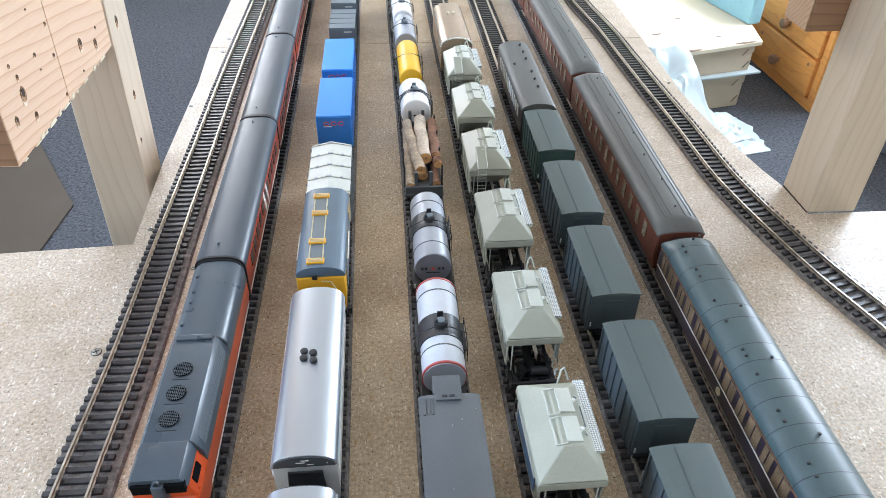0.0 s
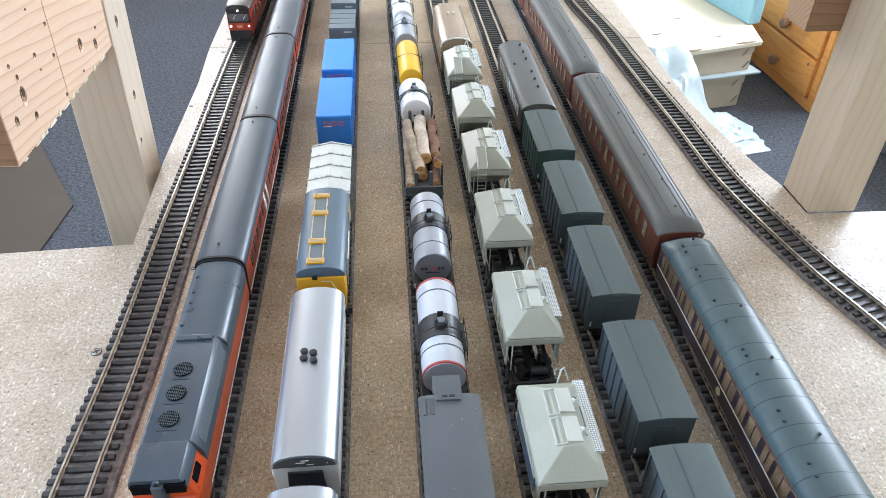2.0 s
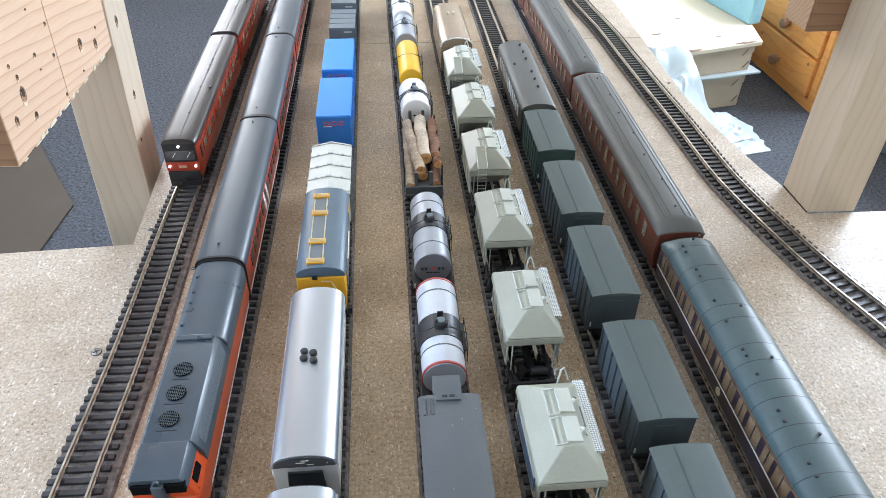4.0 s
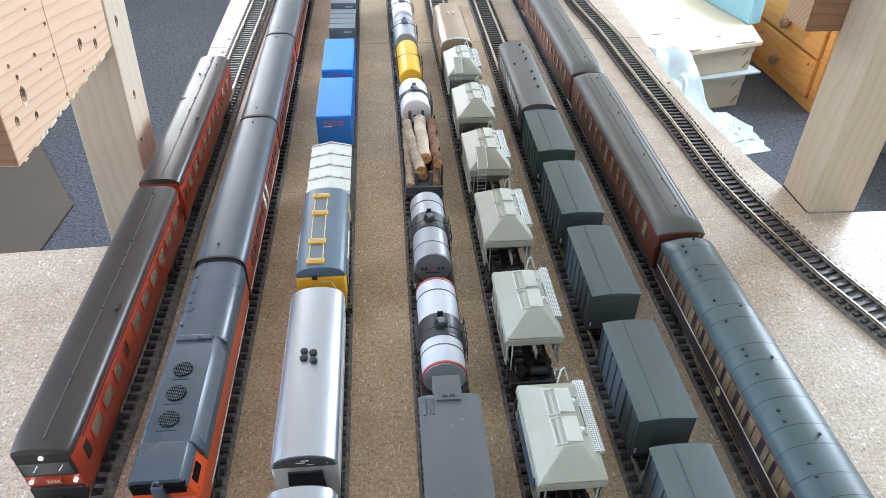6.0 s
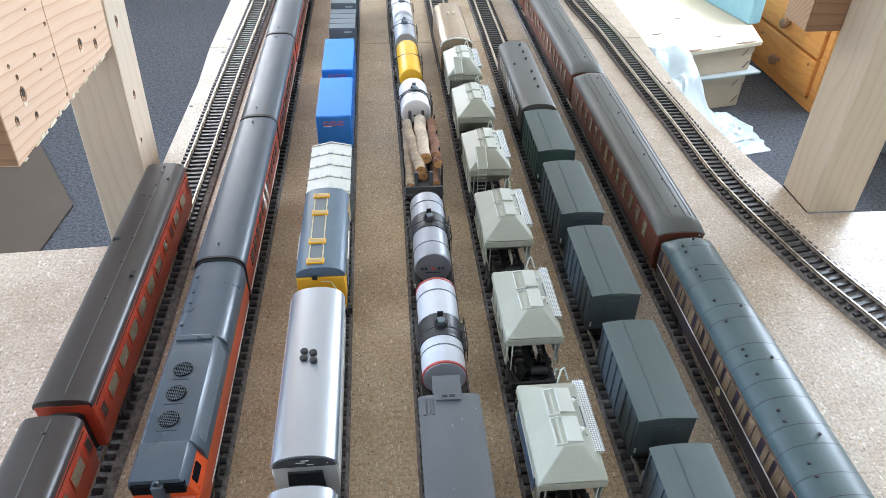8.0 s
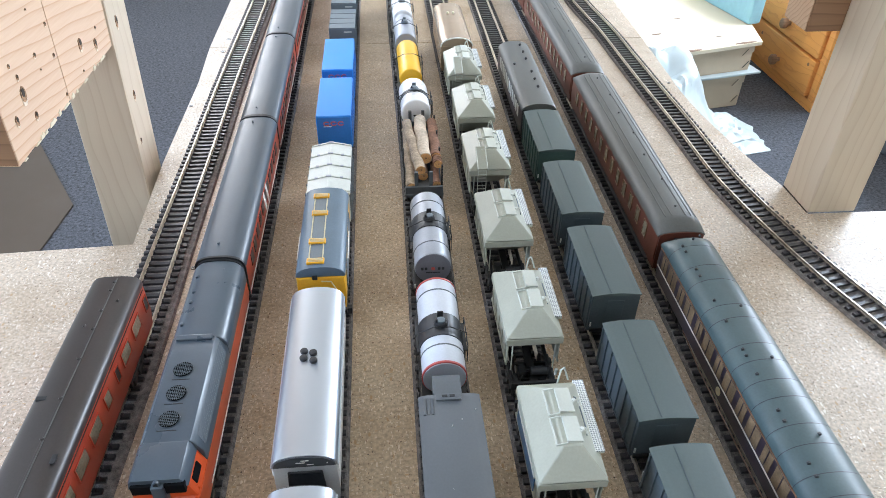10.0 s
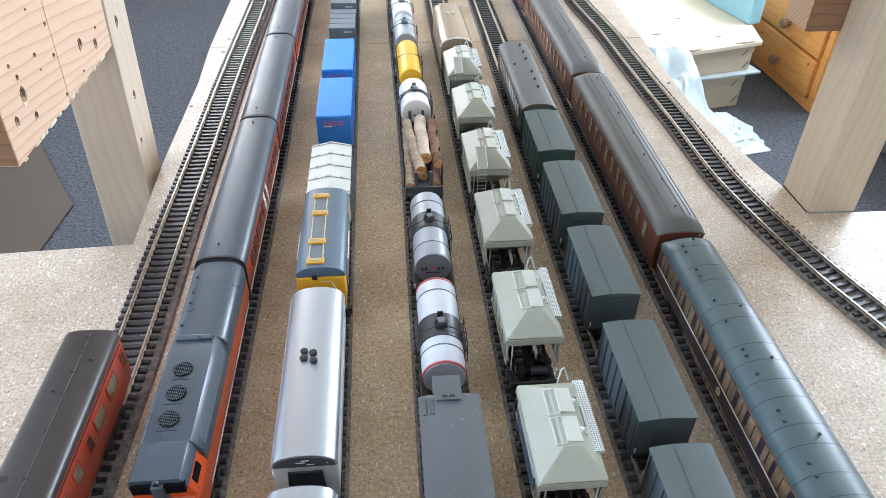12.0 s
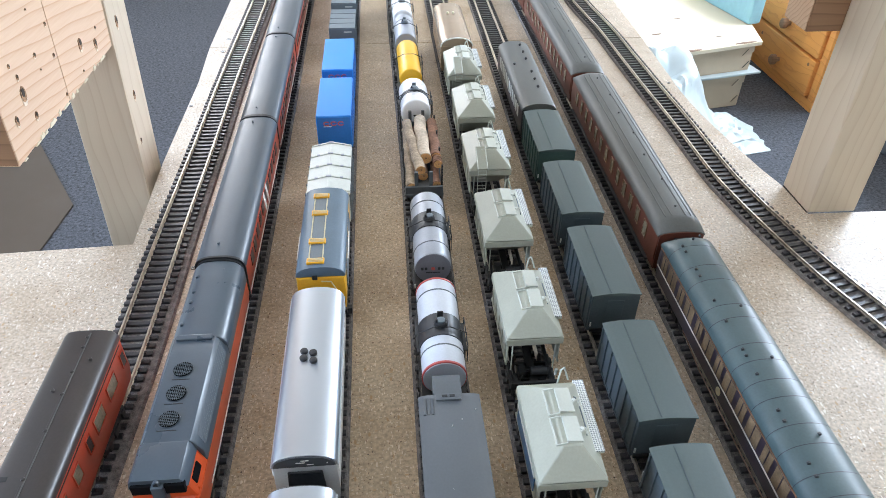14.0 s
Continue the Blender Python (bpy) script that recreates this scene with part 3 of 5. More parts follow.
def windows(v, ys, w, z0, z1, half, glass, frame_mat=None, lean=0.0):
    for s in (-1, 1):
        for y in ys:
            win = part("window", box(s * half - 0.0004, s * half + 0.0004, y - w / 2, y + w / 2, z0, z1, 0.0003), glass, v)
            if frame_mat:
                bm = bmesh.new()
                e, x0, x1 = 0.0005, s * half - 0.0006, s * half + 0.0006
                for a in ((y - w / 2 - e, y - w / 2, z0 - e, z1 + e), (y + w / 2, y + w / 2 + e, z0 - e, z1 + e), (y - w / 2, y + w / 2, z0 - e, z0), (y - w / 2, y + w / 2, z1, z1 + e)):
                    box(x0, x1, *a, bm=bm)
                part("frame", bm, frame_mat, win)


def body_profile(half, z0, z1, tuck=0.0):
    return [(half - tuck, z0), (half, z0 + 0.010), (half, z1), (-half, z1), (-half, z0 + 0.010), (-half + tuck, z0)]


def drooped(outline, L, eaves, reach):
    """A roof whose ends curve down over their last stretch."""
    bm = extrude(outline, -L, L)
    long = [ed for ed in bm.edges if abs(ed.verts[0].co.y - ed.verts[1].co.y) > 0.05]
    bmesh.ops.subdivide_edges(bm, edges=long, cuts=40)
    for vert in bm.verts:
        d = L - abs(vert.co.y)
        if d < reach:
            vert.co.z = eaves + (vert.co.z - eaves) * (1 - (1 - d / reach) ** 2.2 * 0.62)
    return bm


def coach(name, key, y0, y1, label, side, roof, eaves, rise, half=0.0150, glass=GLASS, z0=0.008, win=None, gang=True, droop=0.0, power=2.4, group="", frame_mat=None, over=0.0006, zw=(0.021, 0.031)):
    L = (y1 - y0) / 2
    v = stand(name, key, (y0 + y1) / 2, label, "coach", group)
    smooth(part("body", extrude(body_profile(half, z0, eaves, 0.0012), -L, L, bevel=0.0006), side, v))
    a = arc(half + over, eaves, rise, 18, power)
    if droop:
        shell = drooped(a, L + 0.0003, eaves, droop)
    else:
        shell = extrude(a, -L - 0.0003, L + 0.0003, bevel=0.0009)
    smooth(part("roof", shell, roof, v, ""), 40)
    if win:
        n, w = win
        pitch = 2 * (L - 0.014) / n
        windows(v, [-L + 0.014 + pitch * (k + 0.5) for k in range(n)], w, zw[0], zw[1], half, glass, frame_mat)
    if gang:
        for s in (-1, 1):
            bm = extrude([(x * 1.0, z) for x, z in arc(half + 0.0006, eaves, rise + 0.0008, 14, power)] + [(-half, 0.010), (half, 0.010)], s * L - 0.0008 + s * 0.0012, s * L + 0.0008 + s * 0.0012)
            part("gangway", bm, RUBBER, v, "black rubber gangway")
    part("underframe", box(-half * 0.7, half * 0.7, -L * 0.45, L * 0.45, 0.0035, z0, 0.0006), BLACK, v, "black underframe boxes")
    bogie(v, -L + 0.036)
    bogie(v, L - 0.036)
    couplers(v, L)
    return v


def ribs(v, L, half, eaves, rise, power, ys, mat, w=0.0007, h=0.0004, name="roof_rib", label=""):
    for y in ys:
        outer, inner = arc(half + h, eaves, rise + h, 16, power), arc(half - 0.0006, eaves, rise - 0.0006, 16, power)
        part(name, extrude(outer + inner[::-1], y - w / 2, y + w / 2), mat, v, label)


def mushroom_vent():
    bm = cylinder(0.0006, 0.0012, pose(0, 0, 0.0005), 10)
    return cylinder(0.0010, 0.0007, pose(0, 0, 0.0012), 12, bm, r2=0.0006)


def roof_vents(v, places, half, eaves, rise, power, mat, size=1.0):
    for x, y in places:
        z = eaves + rise * (1 - abs(x / half) ** power) ** (1 / power)
        shared("roof_vent", ("vent", mat.name), mushroom_vent, mat, v, pose(x, y, z - 0.0002) @ Matrix.Scale(size, 4), "dark mushroom roof vent")


# -- two-car railcar that runs in and stops --
def railcar(name, L, cab, label):
    v = thing(name, label, "railcar", pose(0, 0, 0), "cars of the red railcar")
    half, eaves = 0.0135, 0.0375

    def tapered(bm, drop):
        """The cab end narrows and its brow comes down a little."""
        if cab:
            bmesh.ops.bisect_plane(bm, geom=bm.verts[:] + bm.edges[:] + bm.faces[:], plane_co=(0, -L + 0.010, 0), plane_no=(0, 1, 0))
            for vert in bm.verts:
                k = max(0.0, (-L + 0.010 - vert.co.y) / 0.010)
                vert.co.x *= 1 - 0.06 * k
                vert.co.z -= drop * k * k
        return bm
    smooth(part("body", tapered(extrude(body_profile(half, 0.0075, eaves, 0.0014), -L, L, bevel=0.0007), 0), RED_SIDE, v, "red-orange painted body"))
    a = arc(half + 0.0004, eaves, 0.0062, 22, 2.9)
    smooth(part("roof", tapered(extrude(a, -L - 0.0004, L + 0.0002, bevel=0.0010), 0.0008), ROOF_DARK, v, "dark grey-brown moulded roof"), 40)
    part("roof_seam", box(0.0012, 0.0018, -L + 0.004, L - 0.002, eaves + 0.0060, eaves + 0.0065), COACH_ROOF, v)
    # window centres from the rear end, and their widths
    if cab:
        bays = [(0.0045, 0.0050), (0.0190, 0.0125), (0.0383, 0.0125), (0.0575, 0.0125), (0.0765, 0.0125), (0.0957, 0.0125), (0.1150, 0.0125), (0.1365, 0.0050), (0.1520, 0.0080), (0.1690, 0.0115), (0.1860, 0.0115)]
    else:
        bays = [(0.0050, 0.0045), (0.0240, 0.0118), (0.0442, 0.0118), (0.0592, 0.0045), (0.0757, 0.0068), (0.0945, 0.0125), (0.1138, 0.0125), (0.1330, 0.0125), (0.1523, 0.0125), (0.1716, 0.0125), (0.1908, 0.0125), (0.2070, 0.0055)]
    for y, w in bays:
        windows(v, [L - y], w, 0.0225, 0.0312, half, GLASS if w > 0.006 else GLASS_DARK, RED_SIDE)
    for s in (-1, 1):
        if cab:
            part("door_window", box(s * half - 0.0008, s * half + 0.0002, -L + 0.0085, -L + 0.0135, 0.0215, 0.0315, 0.0003), GLASS_DARK, v)
        bm = bmesh.new()
        box(s * half - 0.0002, s * half + 0.0003, -L + (0.011 if cab else 0.003), L - 0.003, 0.0352, 0.0358, bm=bm)
        part("gutter_line", bm, BLACK, v)
    ends = (1,) if cab else (-1, 1)
    for s in ends:
        bm = extrude([(x * 0.62, z * 1.0) for x, z in arc(half, 0.031, 0.004, 10, 3)] + [(-half * 0.62, 0.009), (half * 0.62, 0.009)], s * L - 0.001 + s * 0.0012, s * L + 0.001 + s * 0.0012)
        part("gangway", bm, RUBBER, v, "black gangway bellows")
    if cab:
        y = -L - 0.0007
        part("cab_face", box(-half + 0.0013, half - 0.0013, y, y + 0.0008, 0.0232, 0.0385, 0.0003), BLACK, v, "black upper cab front")
        ws = part("windscreen", box(-0.0108, 0.0108, y - 0.0004, y + 0.0002, 0.0250, 0.0328, 0.0002), SCREEN, v, "wide grey windscreen in a black frame")
        for s in (-1, 1):
            bm = box(-0.0002, 0.0002, -0.0002, 0.0002, -0.0026, 0.0026, m=pose(s * 0.0055 + 0.001, y - 0.0006, 0.0296, 0, 35, 0))
            part("wiper", bm, WHITE_LINE, ws, "pale wiper")
            part("headlamp", cylinder(0.0009, 0.0012, pose(s * 0.0098, y - 0.0002, 0.0195) @ ALONG_Y, 14), LAMP_WHITE, v, "lit white headlamp")
        part("marker_lamp", cylinder(0.0010, 0.0012, pose(0, y - 0.0002, 0.0368) @ ALONG_Y, 14), LAMP_WHITE, v, "lit white headlamp")
        part("number_board", box(-0.0035, 0.0035, y - 0.0002, y + 0.0006, 0.0175, 0.0210), RED_RIM, v)
        for k in range(4):
            part("number_bar", box(-0.0028 + k * 0.0015, -0.0018 + k * 0.0015, y - 0.0004, y, 0.0182, 0.0202), CREAM_TRIM, v)
        part("buffer_beam", box(-half + 0.0016, half - 0.0016, y - 0.0010, y + 0.003, 0.0065, 0.0150, 0.0005), BLACK, v, "black buffer beam")
        part("front_skirt", box(-half + 0.002, half - 0.002, y - 0.0022, y, 0.0030, 0.0070, 0.0005), BLACK, v)
        places = [(0.0015, L - 0.0100), (0.0015, L - 0.0620), (0.0015, L - 0.0760), (0.0015, L - 0.0860), (0.0015, L - 0.1220), (0.0015, L - 0.1700)]
    else:
        places = [(0.0010, L - y) for y in (0.0125, 0.0290, 0.0430, 0.0640, 0.0890, 0.1120, 0.1440)] + [(0.0070, L - 0.0210), (-0.0040, L - 0.0405), (0.0010, L - 0.0055)]
        part("roof_duct", box(-0.0110, -0.0062, L - 0.0890, L - 0.0865, eaves + 0.0045, eaves + 0.0062, 0.0004), BLACK, v, "short black roof duct")
        part("roof_strip", box(0.0004, 0.0014, L - 0.150, L - 0.006, eaves + 0.0058, eaves + 0.0066, 0.0003), ROOF_DARK, v, "raised roof conduit")
        part("red_end", box(-half + 0.0010, half - 0.0010, -L - 0.0006, -L + 0.0002, 0.0090, 0.0395, 0.0004), RED_SIDE, v, "red end wall")
        part("end_panel", box(-half + 0.002, half - 0.002, L + 0.0001, L + 0.0007, 0.026, 0.034, 0.0003), RED_SIDE, v)
    roof_vents(v, places, half, eaves, 0.0062, 2.9, ROOF_DARK)
    part("roof_hatch", box(0.0085, 0.0108, -0.018, -0.013, eaves + 0.0058, eaves + 0.0068, 0.0004), BLACK, v)
    part("underframe", box(-half * 0.75, half * 0.75, -L * 0.5, L * 0.5, 0.0030, 0.0080, 0.0006), BLACK, v, "black underframe boxes")
    bogie(v, -L + 0.034)
    bogie(v, L - 0.034)
    couplers(v, L)
    return v


# -- the orange diesel set beside it --
def orange_loco():
    y0, y1 = 0.1775, 0.3285
    L = (y1 - y0) / 2
    v = stand("diesel_locomotive", "b", (y0 + y1) / 2, "orange diesel locomotive with slate-grey roof and three round fans", "locomotive")
    half = 0.0143
    smooth(part("body", extrude(body_profile(half, 0.0080, 0.0268, 0.0012), -L + 0.004, L, bevel=0.0008), ORANGE, v, "bright orange body sides"))
    nose = bmesh.new()
    prof = [(-0.004, 0.0085), (0.000, 0.0230), (0.0090, 0.0310), (0.0090, 0.0085)]
    f = [[nose.verts.new((s * half * w, -L + y, z)) for (y, z), w in zip(prof, (0.8, 0.86, 1, 1))] for s in (-1, 1)]
    for i in range(4):
        nose.faces.new((f[0][i], f[0][(i + 1) % 4], f[1][(i + 1) % 4], f[1][i]))
    nose.faces.new(f[0])
    nose.faces.new(f[1][::-1])
    bmesh.ops.bevel(nose, geom=nose.edges[:], offset=0.0010, segments=2, affect="EDGES")
    smooth(part("nose", nose, ORANGE, v, "sloping orange nose"))
    # cab and hood roof, with sloped shoulders
    hood = [(half, 0.0266), (half - 0.0003, 0.0335), (0.0104, 0.0400), (0.0092, 0.0412), (-0.0114, 0.0412), (-0.0130, 0.0400), (-half + 0.0001, 0.0335), (-half, 0.0266)]
    smooth(part("hood", extrude(hood, -L + 0.0235, -L + 0.0905, bevel=0.0010), LOCO_SLATE, v, "slate-grey hood roof"), 30)
    smooth(part("engine_roof", extrude(arc(half + 0.0002, 0.0335, 0.0088, 18, 2.6), -L + 0.0890, L, bevel=0.0012), LOCO_SLATE, v, "slate-grey rounded roof"), 40)
    part("engine_side", box(-half, half, -L + 0.0890, L, 0.0266, 0.0336), LOCO_SLATE, v)
    cab = [(0.0112, 0.0352), (0.0098, 0.0398), (0.0084, 0.04132), (-0.0118, 0.04132), (-0.0134, 0.0396), (-0.0142, 0.0352)]
    smooth(part("cab_roof", extrude(cab, -L + 0.0040, -L + 0.0245, bevel=0.0014), LOCO_SLATE, v, "slate-grey rounded cab roof"), 45)
    part("cab_side", extrude([(half, 0.0262), (0.0110, 0.0354), (-0.0136, 0.0354), (-half, 0.0262)], -L + 0.0050, -L + 0.0240, bevel=0.0008), ORANGE, v, "orange cab side")
    part("nose_spine", box(-0.0036, 0.0020, -L + 0.0012, -L + 0.0060, 0.0270, 0.0392, 0.0010), LOCO_SLATE, v, "slate-grey centre spine")
    wing = bmesh.new()
    box(-0.0105, 0.0080, -L + 0.0868, -L + 0.0905, 0.0408, 0.0424, 0.0007, wing)
    part("roof_step", wing, LOCO_SLATE, v, "pale curved roof step")
    for k, y in enumerate((-L + 0.0667, -L + 0.0516, -L + 0.0362)):
        fan = part("fan", cylinder(0.0046, 0.0008, pose(-0.0026, y, 0.0416), 28), FAN_BLACK, v, "round black roof fan")
        bm = bmesh.new()
        for j in range(-5, 6):
            w = math.sqrt(max(0, 0.0045**2 - (j * 0.0009)**2))
            box(j * 0.0009 - 0.00005, j * 0.0009 + 0.00005, -w, w, 0, 0.0003, bm=bm)
            box(-w, w, j * 0.0009 - 0.00005, j * 0.0009 + 0.00005, 0, 0.0003, bm=bm)
        g = part("grille", bm, MID_GREY, fan, "grey wire grille")
        g.matrix_basis = pose(-0.0026, y, 0.0418)
        ring = cylinder(0.0050, 0.0005, pose(-0.0026, y, 0.0412), 28)
        part("fan_ring", ring, LOCO_SLATE, fan)
        part("seam", box(-0.0068, 0.0018, y - 0.0064, y - 0.0061, 0.0411, 0.0414), BLACK, v)
    part("seam", box(-0.0075, 0.0075, -L + 0.0215, -L + 0.0218, 0.0411, 0.0413), BLACK, v)
    for s in (-1, 1):
        part("windscreen", box(s * 0.0068 - 0.0010 - 0.0046, s * 0.0068 - 0.0010 + 0.0046, -L + 0.0026, -L + 0.0056, 0.0332, 0.0390, 0.0006), FAN_BLACK, v, "dark cab windscreen")
        part("side_window", box(-0.0006, 0.0006, -L + 0.0090, -L + 0.0180, -0.0016, 0.0026, 0.0003, m=pose(0.0123, 0, 0.0318, 0, -19, 0) if s > 0 else pose(-0.0138, 0, 0.0318, 0, 4, 0)), FAN_BLACK, v, "dark cab side window")
        part("number_panel", box(s * (half + 0.0002) - 0.0002, s * (half + 0.0002) + 0.0002, -L + 0.02, L - 0.006, 0.0135, 0.0142), WHITE_LINE, v, "white lining stripe")
        for k in range(6):
            a = (k + 0.6) / 6.6
            x, z = s * (half - 0.0003 - a * 0.0036), 0.0335 + a * 0.0060
            part("louvre", box(-0.0003, 0.0003, -L + 0.0270 + 0.002 * a, -L + 0.0840 + 0.004 * a, -0.00035, 0.00035, m=pose(x, 0, z, 0, s * 30, 0)), LOCO_SLATE, v, "fine lengthwise louvre")
        part("headlamp", cylinder(0.0012, 0.0010, pose(s * 0.0095, -L - 0.0006, 0.0200) @ ALONG_Y, 12), WHITE_LINE, v)
    part("horn_housing", cylinder(0.0016, 0.0050, pose(-0.0012, -L + 0.0052, 0.0395) @ ALONG_Y, 14, bevel=0.0004), LOCO_SLATE, v, "round horn housing")
    part("horn_mouth", cylinder(0.0011, 0.0004, pose(-0.0012, -L + 0.0026, 0.0395) @ ALONG_Y, 12), BLACK, v)
    for x, y in ((-0.0095, 0.0125), (-0.0088, 0.026), (-0.0088, 0.0345), (-0.010, 0.052), (0.0045, 0.0075)):
        part("roof_fitting", box(x - 0.0008, x + 0.0008, L - y - 0.001, L - y + 0.001, 0.0398, 0.0422, 0.0004), LOCO_SLATE, v)
    bm = extrude([(x * 0.98, z) for x, z in arc(half, 0.0335, 0.0095, 16, 2.6)] + [(-half * 0.98, 0.010), (half * 0.98, 0.010)], L + 0.0002, L + 0.0020)
    part("gangway", bm, RUBBER, v, "black rubber gangway")
    bogie(v, -L + 0.032, 0.026)
    bogie(v, L - 0.032, 0.026)
    couplers(v, L)
    return v


def orange_coach(y0, y1, flashes):
    v = coach("passenger_coach", "b", y0, y1, "passenger coach with red-orange sides%s and a dark grey roof" % (", white flashes" if flashes else ""), RED_SIDE, ROOF_SLATE, 0.0350, 0.0082, 0.0143,
              GLASS_DARK, win=(11, 0.0085), power=2.6, group="coaches of the orange train", zw=(0.0215, 0.0300))
    L = (y1 - y0) / 2
    for s in (-1, 1):
        part("lining", box(s * 0.0144 - 0.0002, s * 0.0144 + 0.0002, -L + 0.002, L - 0.002, 0.0138, 0.0146), WHITE_LINE, v, "white lining stripe")
        for y in (-L + 0.085, -L + 0.097) if flashes else ():
            bm = box(-0.0002, 0.0002, -0.0022, 0.0022, -0.0075, 0.0075, m=pose(s * 0.0146, y, 0.0245, 18 * s, 0, 0))
            part("flash", bm, WHITE_LINE, v, "slanted white flash")
    roof_vents(v, [(-0.0020, -L + 0.012), (-0.0020, L - 0.009)], 0.0143, 0.0350, 0.0082, 2.6, ROOF_SLATE)
    return v


# -- silver and yellow goods train --
def silver_unit(y0, y1, discs, label):
    L = (y1 - y0) / 2
    v = stand("silver_van", "s", (y0 + y1) / 2, label, "van", "silver vehicles")
    half = 0.0143
    smooth(part("body", extrude(body_profile(half, 0.0080, 0.0365, 0.0010), -L, L, bevel=0.0005), SILVER_SIDE, v, "silver sides"))
    smooth(part("roof", extrude(arc(half + 0.0003, 0.0365, 0.0078, 22, 2.2), -L, L, bevel=0.0004), SILVER, v, "glossy silver arched roof"), 40)
    for s in (-1, 1):
        part("gutter", box(s * (half + 0.0004) - 0.0004, s * (half + 0.0004) + 0.0004, -L, L, 0.0360, 0.0368, 0.0002), SILVER, v)
        part("end_arch", extrude([(x * 0.95, z) for x, z in arc(half, 0.0372, 0.0066, 18, 2.2)], s * L - 0.0004 + s * 0.0003, s * L + 0.0004 + s * 0.0003), TANK_END_DARK, v, "dark grey end arch")
        for x0, x1, z in ((-0.0035, 0.0005, 0.0400), (-0.0012, 0.0022, 0.0414), (0.0012, 0.0042, 0.0386), (0.0098, 0.0104, 0.0392)):
            part("white_mark", box(x0, x1, s * (L + 0.0007) - 0.0002, s * (L + 0.0007) + 0.0002, z, z + 0.0004), WHITE_LINE, v, "small white mark")
        bm = box(-0.0078, 0.0078, s * L - 0.0006 + s * 0.0008, s * L + 0.0006 + s * 0.0008, 0.0120, 0.0330, 0.0005)
        part("end_window", bm, GLASS_DARK, v, "dark gangway opening")
        part("end_frame", rod([(-0.0086, s * (L + 0.001), 0.012), (-0.0072, s * (L + 0.001), 0.0338), (0.0072, s * (L + 0.001), 0.0338), (0.0086, s * (L + 0.001), 0.012)], 0.0005), BLACK, v)
        part("side_stripe", box(s * (half + 0.0003) - 0.0002, s * (half + 0.0003) + 0.0002, -L + 0.001, L - 0.001, 0.0300, 0.0345), TANK_WHITE, v, "white side band")
    for x, y in discs:
        z = 0.0365 + 0.0078 * (1 - abs(x / half) ** 2.2) ** (1 / 2.2)
        shared("exhaust_cap", "exhaust_cap", lambda: cylinder(0.0020, 0.0018, pose(0, 0, 0.0007), 18, bevel=0.0005), BLACK, v, pose(x, y, z), "dark round exhaust cap")
    bogie(v, -L + 0.024)
    bogie(v, L - 0.024)
    couplers(v, L)
    return v


def yellow_loco():
    y0, y1 = 0.3180, 0.4055
    L = (y1 - y0) / 2
    v = stand("yellow_locomotive", "s", (y0 + y1) / 2, "yellow diesel locomotive with blue-grey roof and yellow hatches", "locomotive")
    half = 0.0143
    smooth(part("body", extrude(body_profile(half, 0.0100, 0.0345, 0.0006), -L, L, bevel=0.0008), YELLOW, v, "yellow body"))
    smooth(part("roof", extrude(arc(half + 0.0004, 0.0345, 0.0075, 20, 2.5), -L + 0.0008, L - 0.0008, bevel=0.0010), BLUE_GREY, v, "blue-grey roof"), 40)
    for y in (-L + 0.0066, -L + 0.0260, -L + 0.0563, -L + 0.0762):
        h = part("hatch", box(-0.0078, 0.0026, y - 0.0024, y + 0.0024, 0.0412, 0.0430, 0.0004), YELLOW, v, "yellow ribbed roof hatch")
        for k in range(3):
            part("rib", box(-0.0070, 0.0018, y - 0.0015 + k * 0.0012, y - 0.0010 + k * 0.0012, 0.0429, 0.0433), CREAM_TRIM, h)
    for a, b in ((-L + 0.0090, -L + 0.0236), (-L + 0.0284, -L + 0.0539), (-L + 0.0587, -L + 0.0738)):
        for s in (-1, 1):
            part("roof_rail", box(s * 0.0040 - 0.0026 - 0.00035, s * 0.0040 - 0.0026 + 0.00035, a, b, 0.0416, 0.0424), CREAM_TRIM, v, "pale yellow roof rail")
        part("roof_panel", box(-0.0060, 0.0008, a + 0.001, b - 0.001, 0.0414, 0.0421), MID_GREY, v)
    for s in (-1, 1):
        part("handrail", rod([(s * (half + 0.0012), -L + 0.02, 0.033), (s * (half + 0.0012), L - 0.04, 0.033)], 0.0004), WHITE_LINE, v, "white handrail")
        part("footstep", box(s * (half + 0.0010) - 0.0014, s * (half + 0.0010) + 0.0014, -L + 0.0008, -L + 0.0045, 0.004, 0.0085, 0.0003), BLACK, v)
        part("side_panel", box(s * (half + 0.0002) - 0.0003, s * (half + 0.0002) + 0.0003, -L + 0.012, L - 0.014, 0.016, 0.030), BLUE_GREY, v)
    part("end_window", box(-0.0050, -0.0018, -L - 0.0004, -L + 0.0006, 0.0335, 0.0362, 0.0002), BLACK, v, "dark cab window")
    part("end_handrail", rod([(0.0005, -L - 0.0012, 0.033), (0.006, -L - 0.0012, 0.0325), (0.0085, -L - 0.0012, 0.027), (0.009, -L - 0.0012, 0.012)], 0.0004), CREAM_TRIM, v)
    part("frame", box(-half + 0.0005, half - 0.0005, -L - 0.002, L + 0.002, 0.0075, 0.0102, 0.0004), BLACK, v, "black footplate")
    bogie(v, -L + 0.022)
    bogie(v, L - 0.022)
    couplers(v, L + 0.001)
    return v


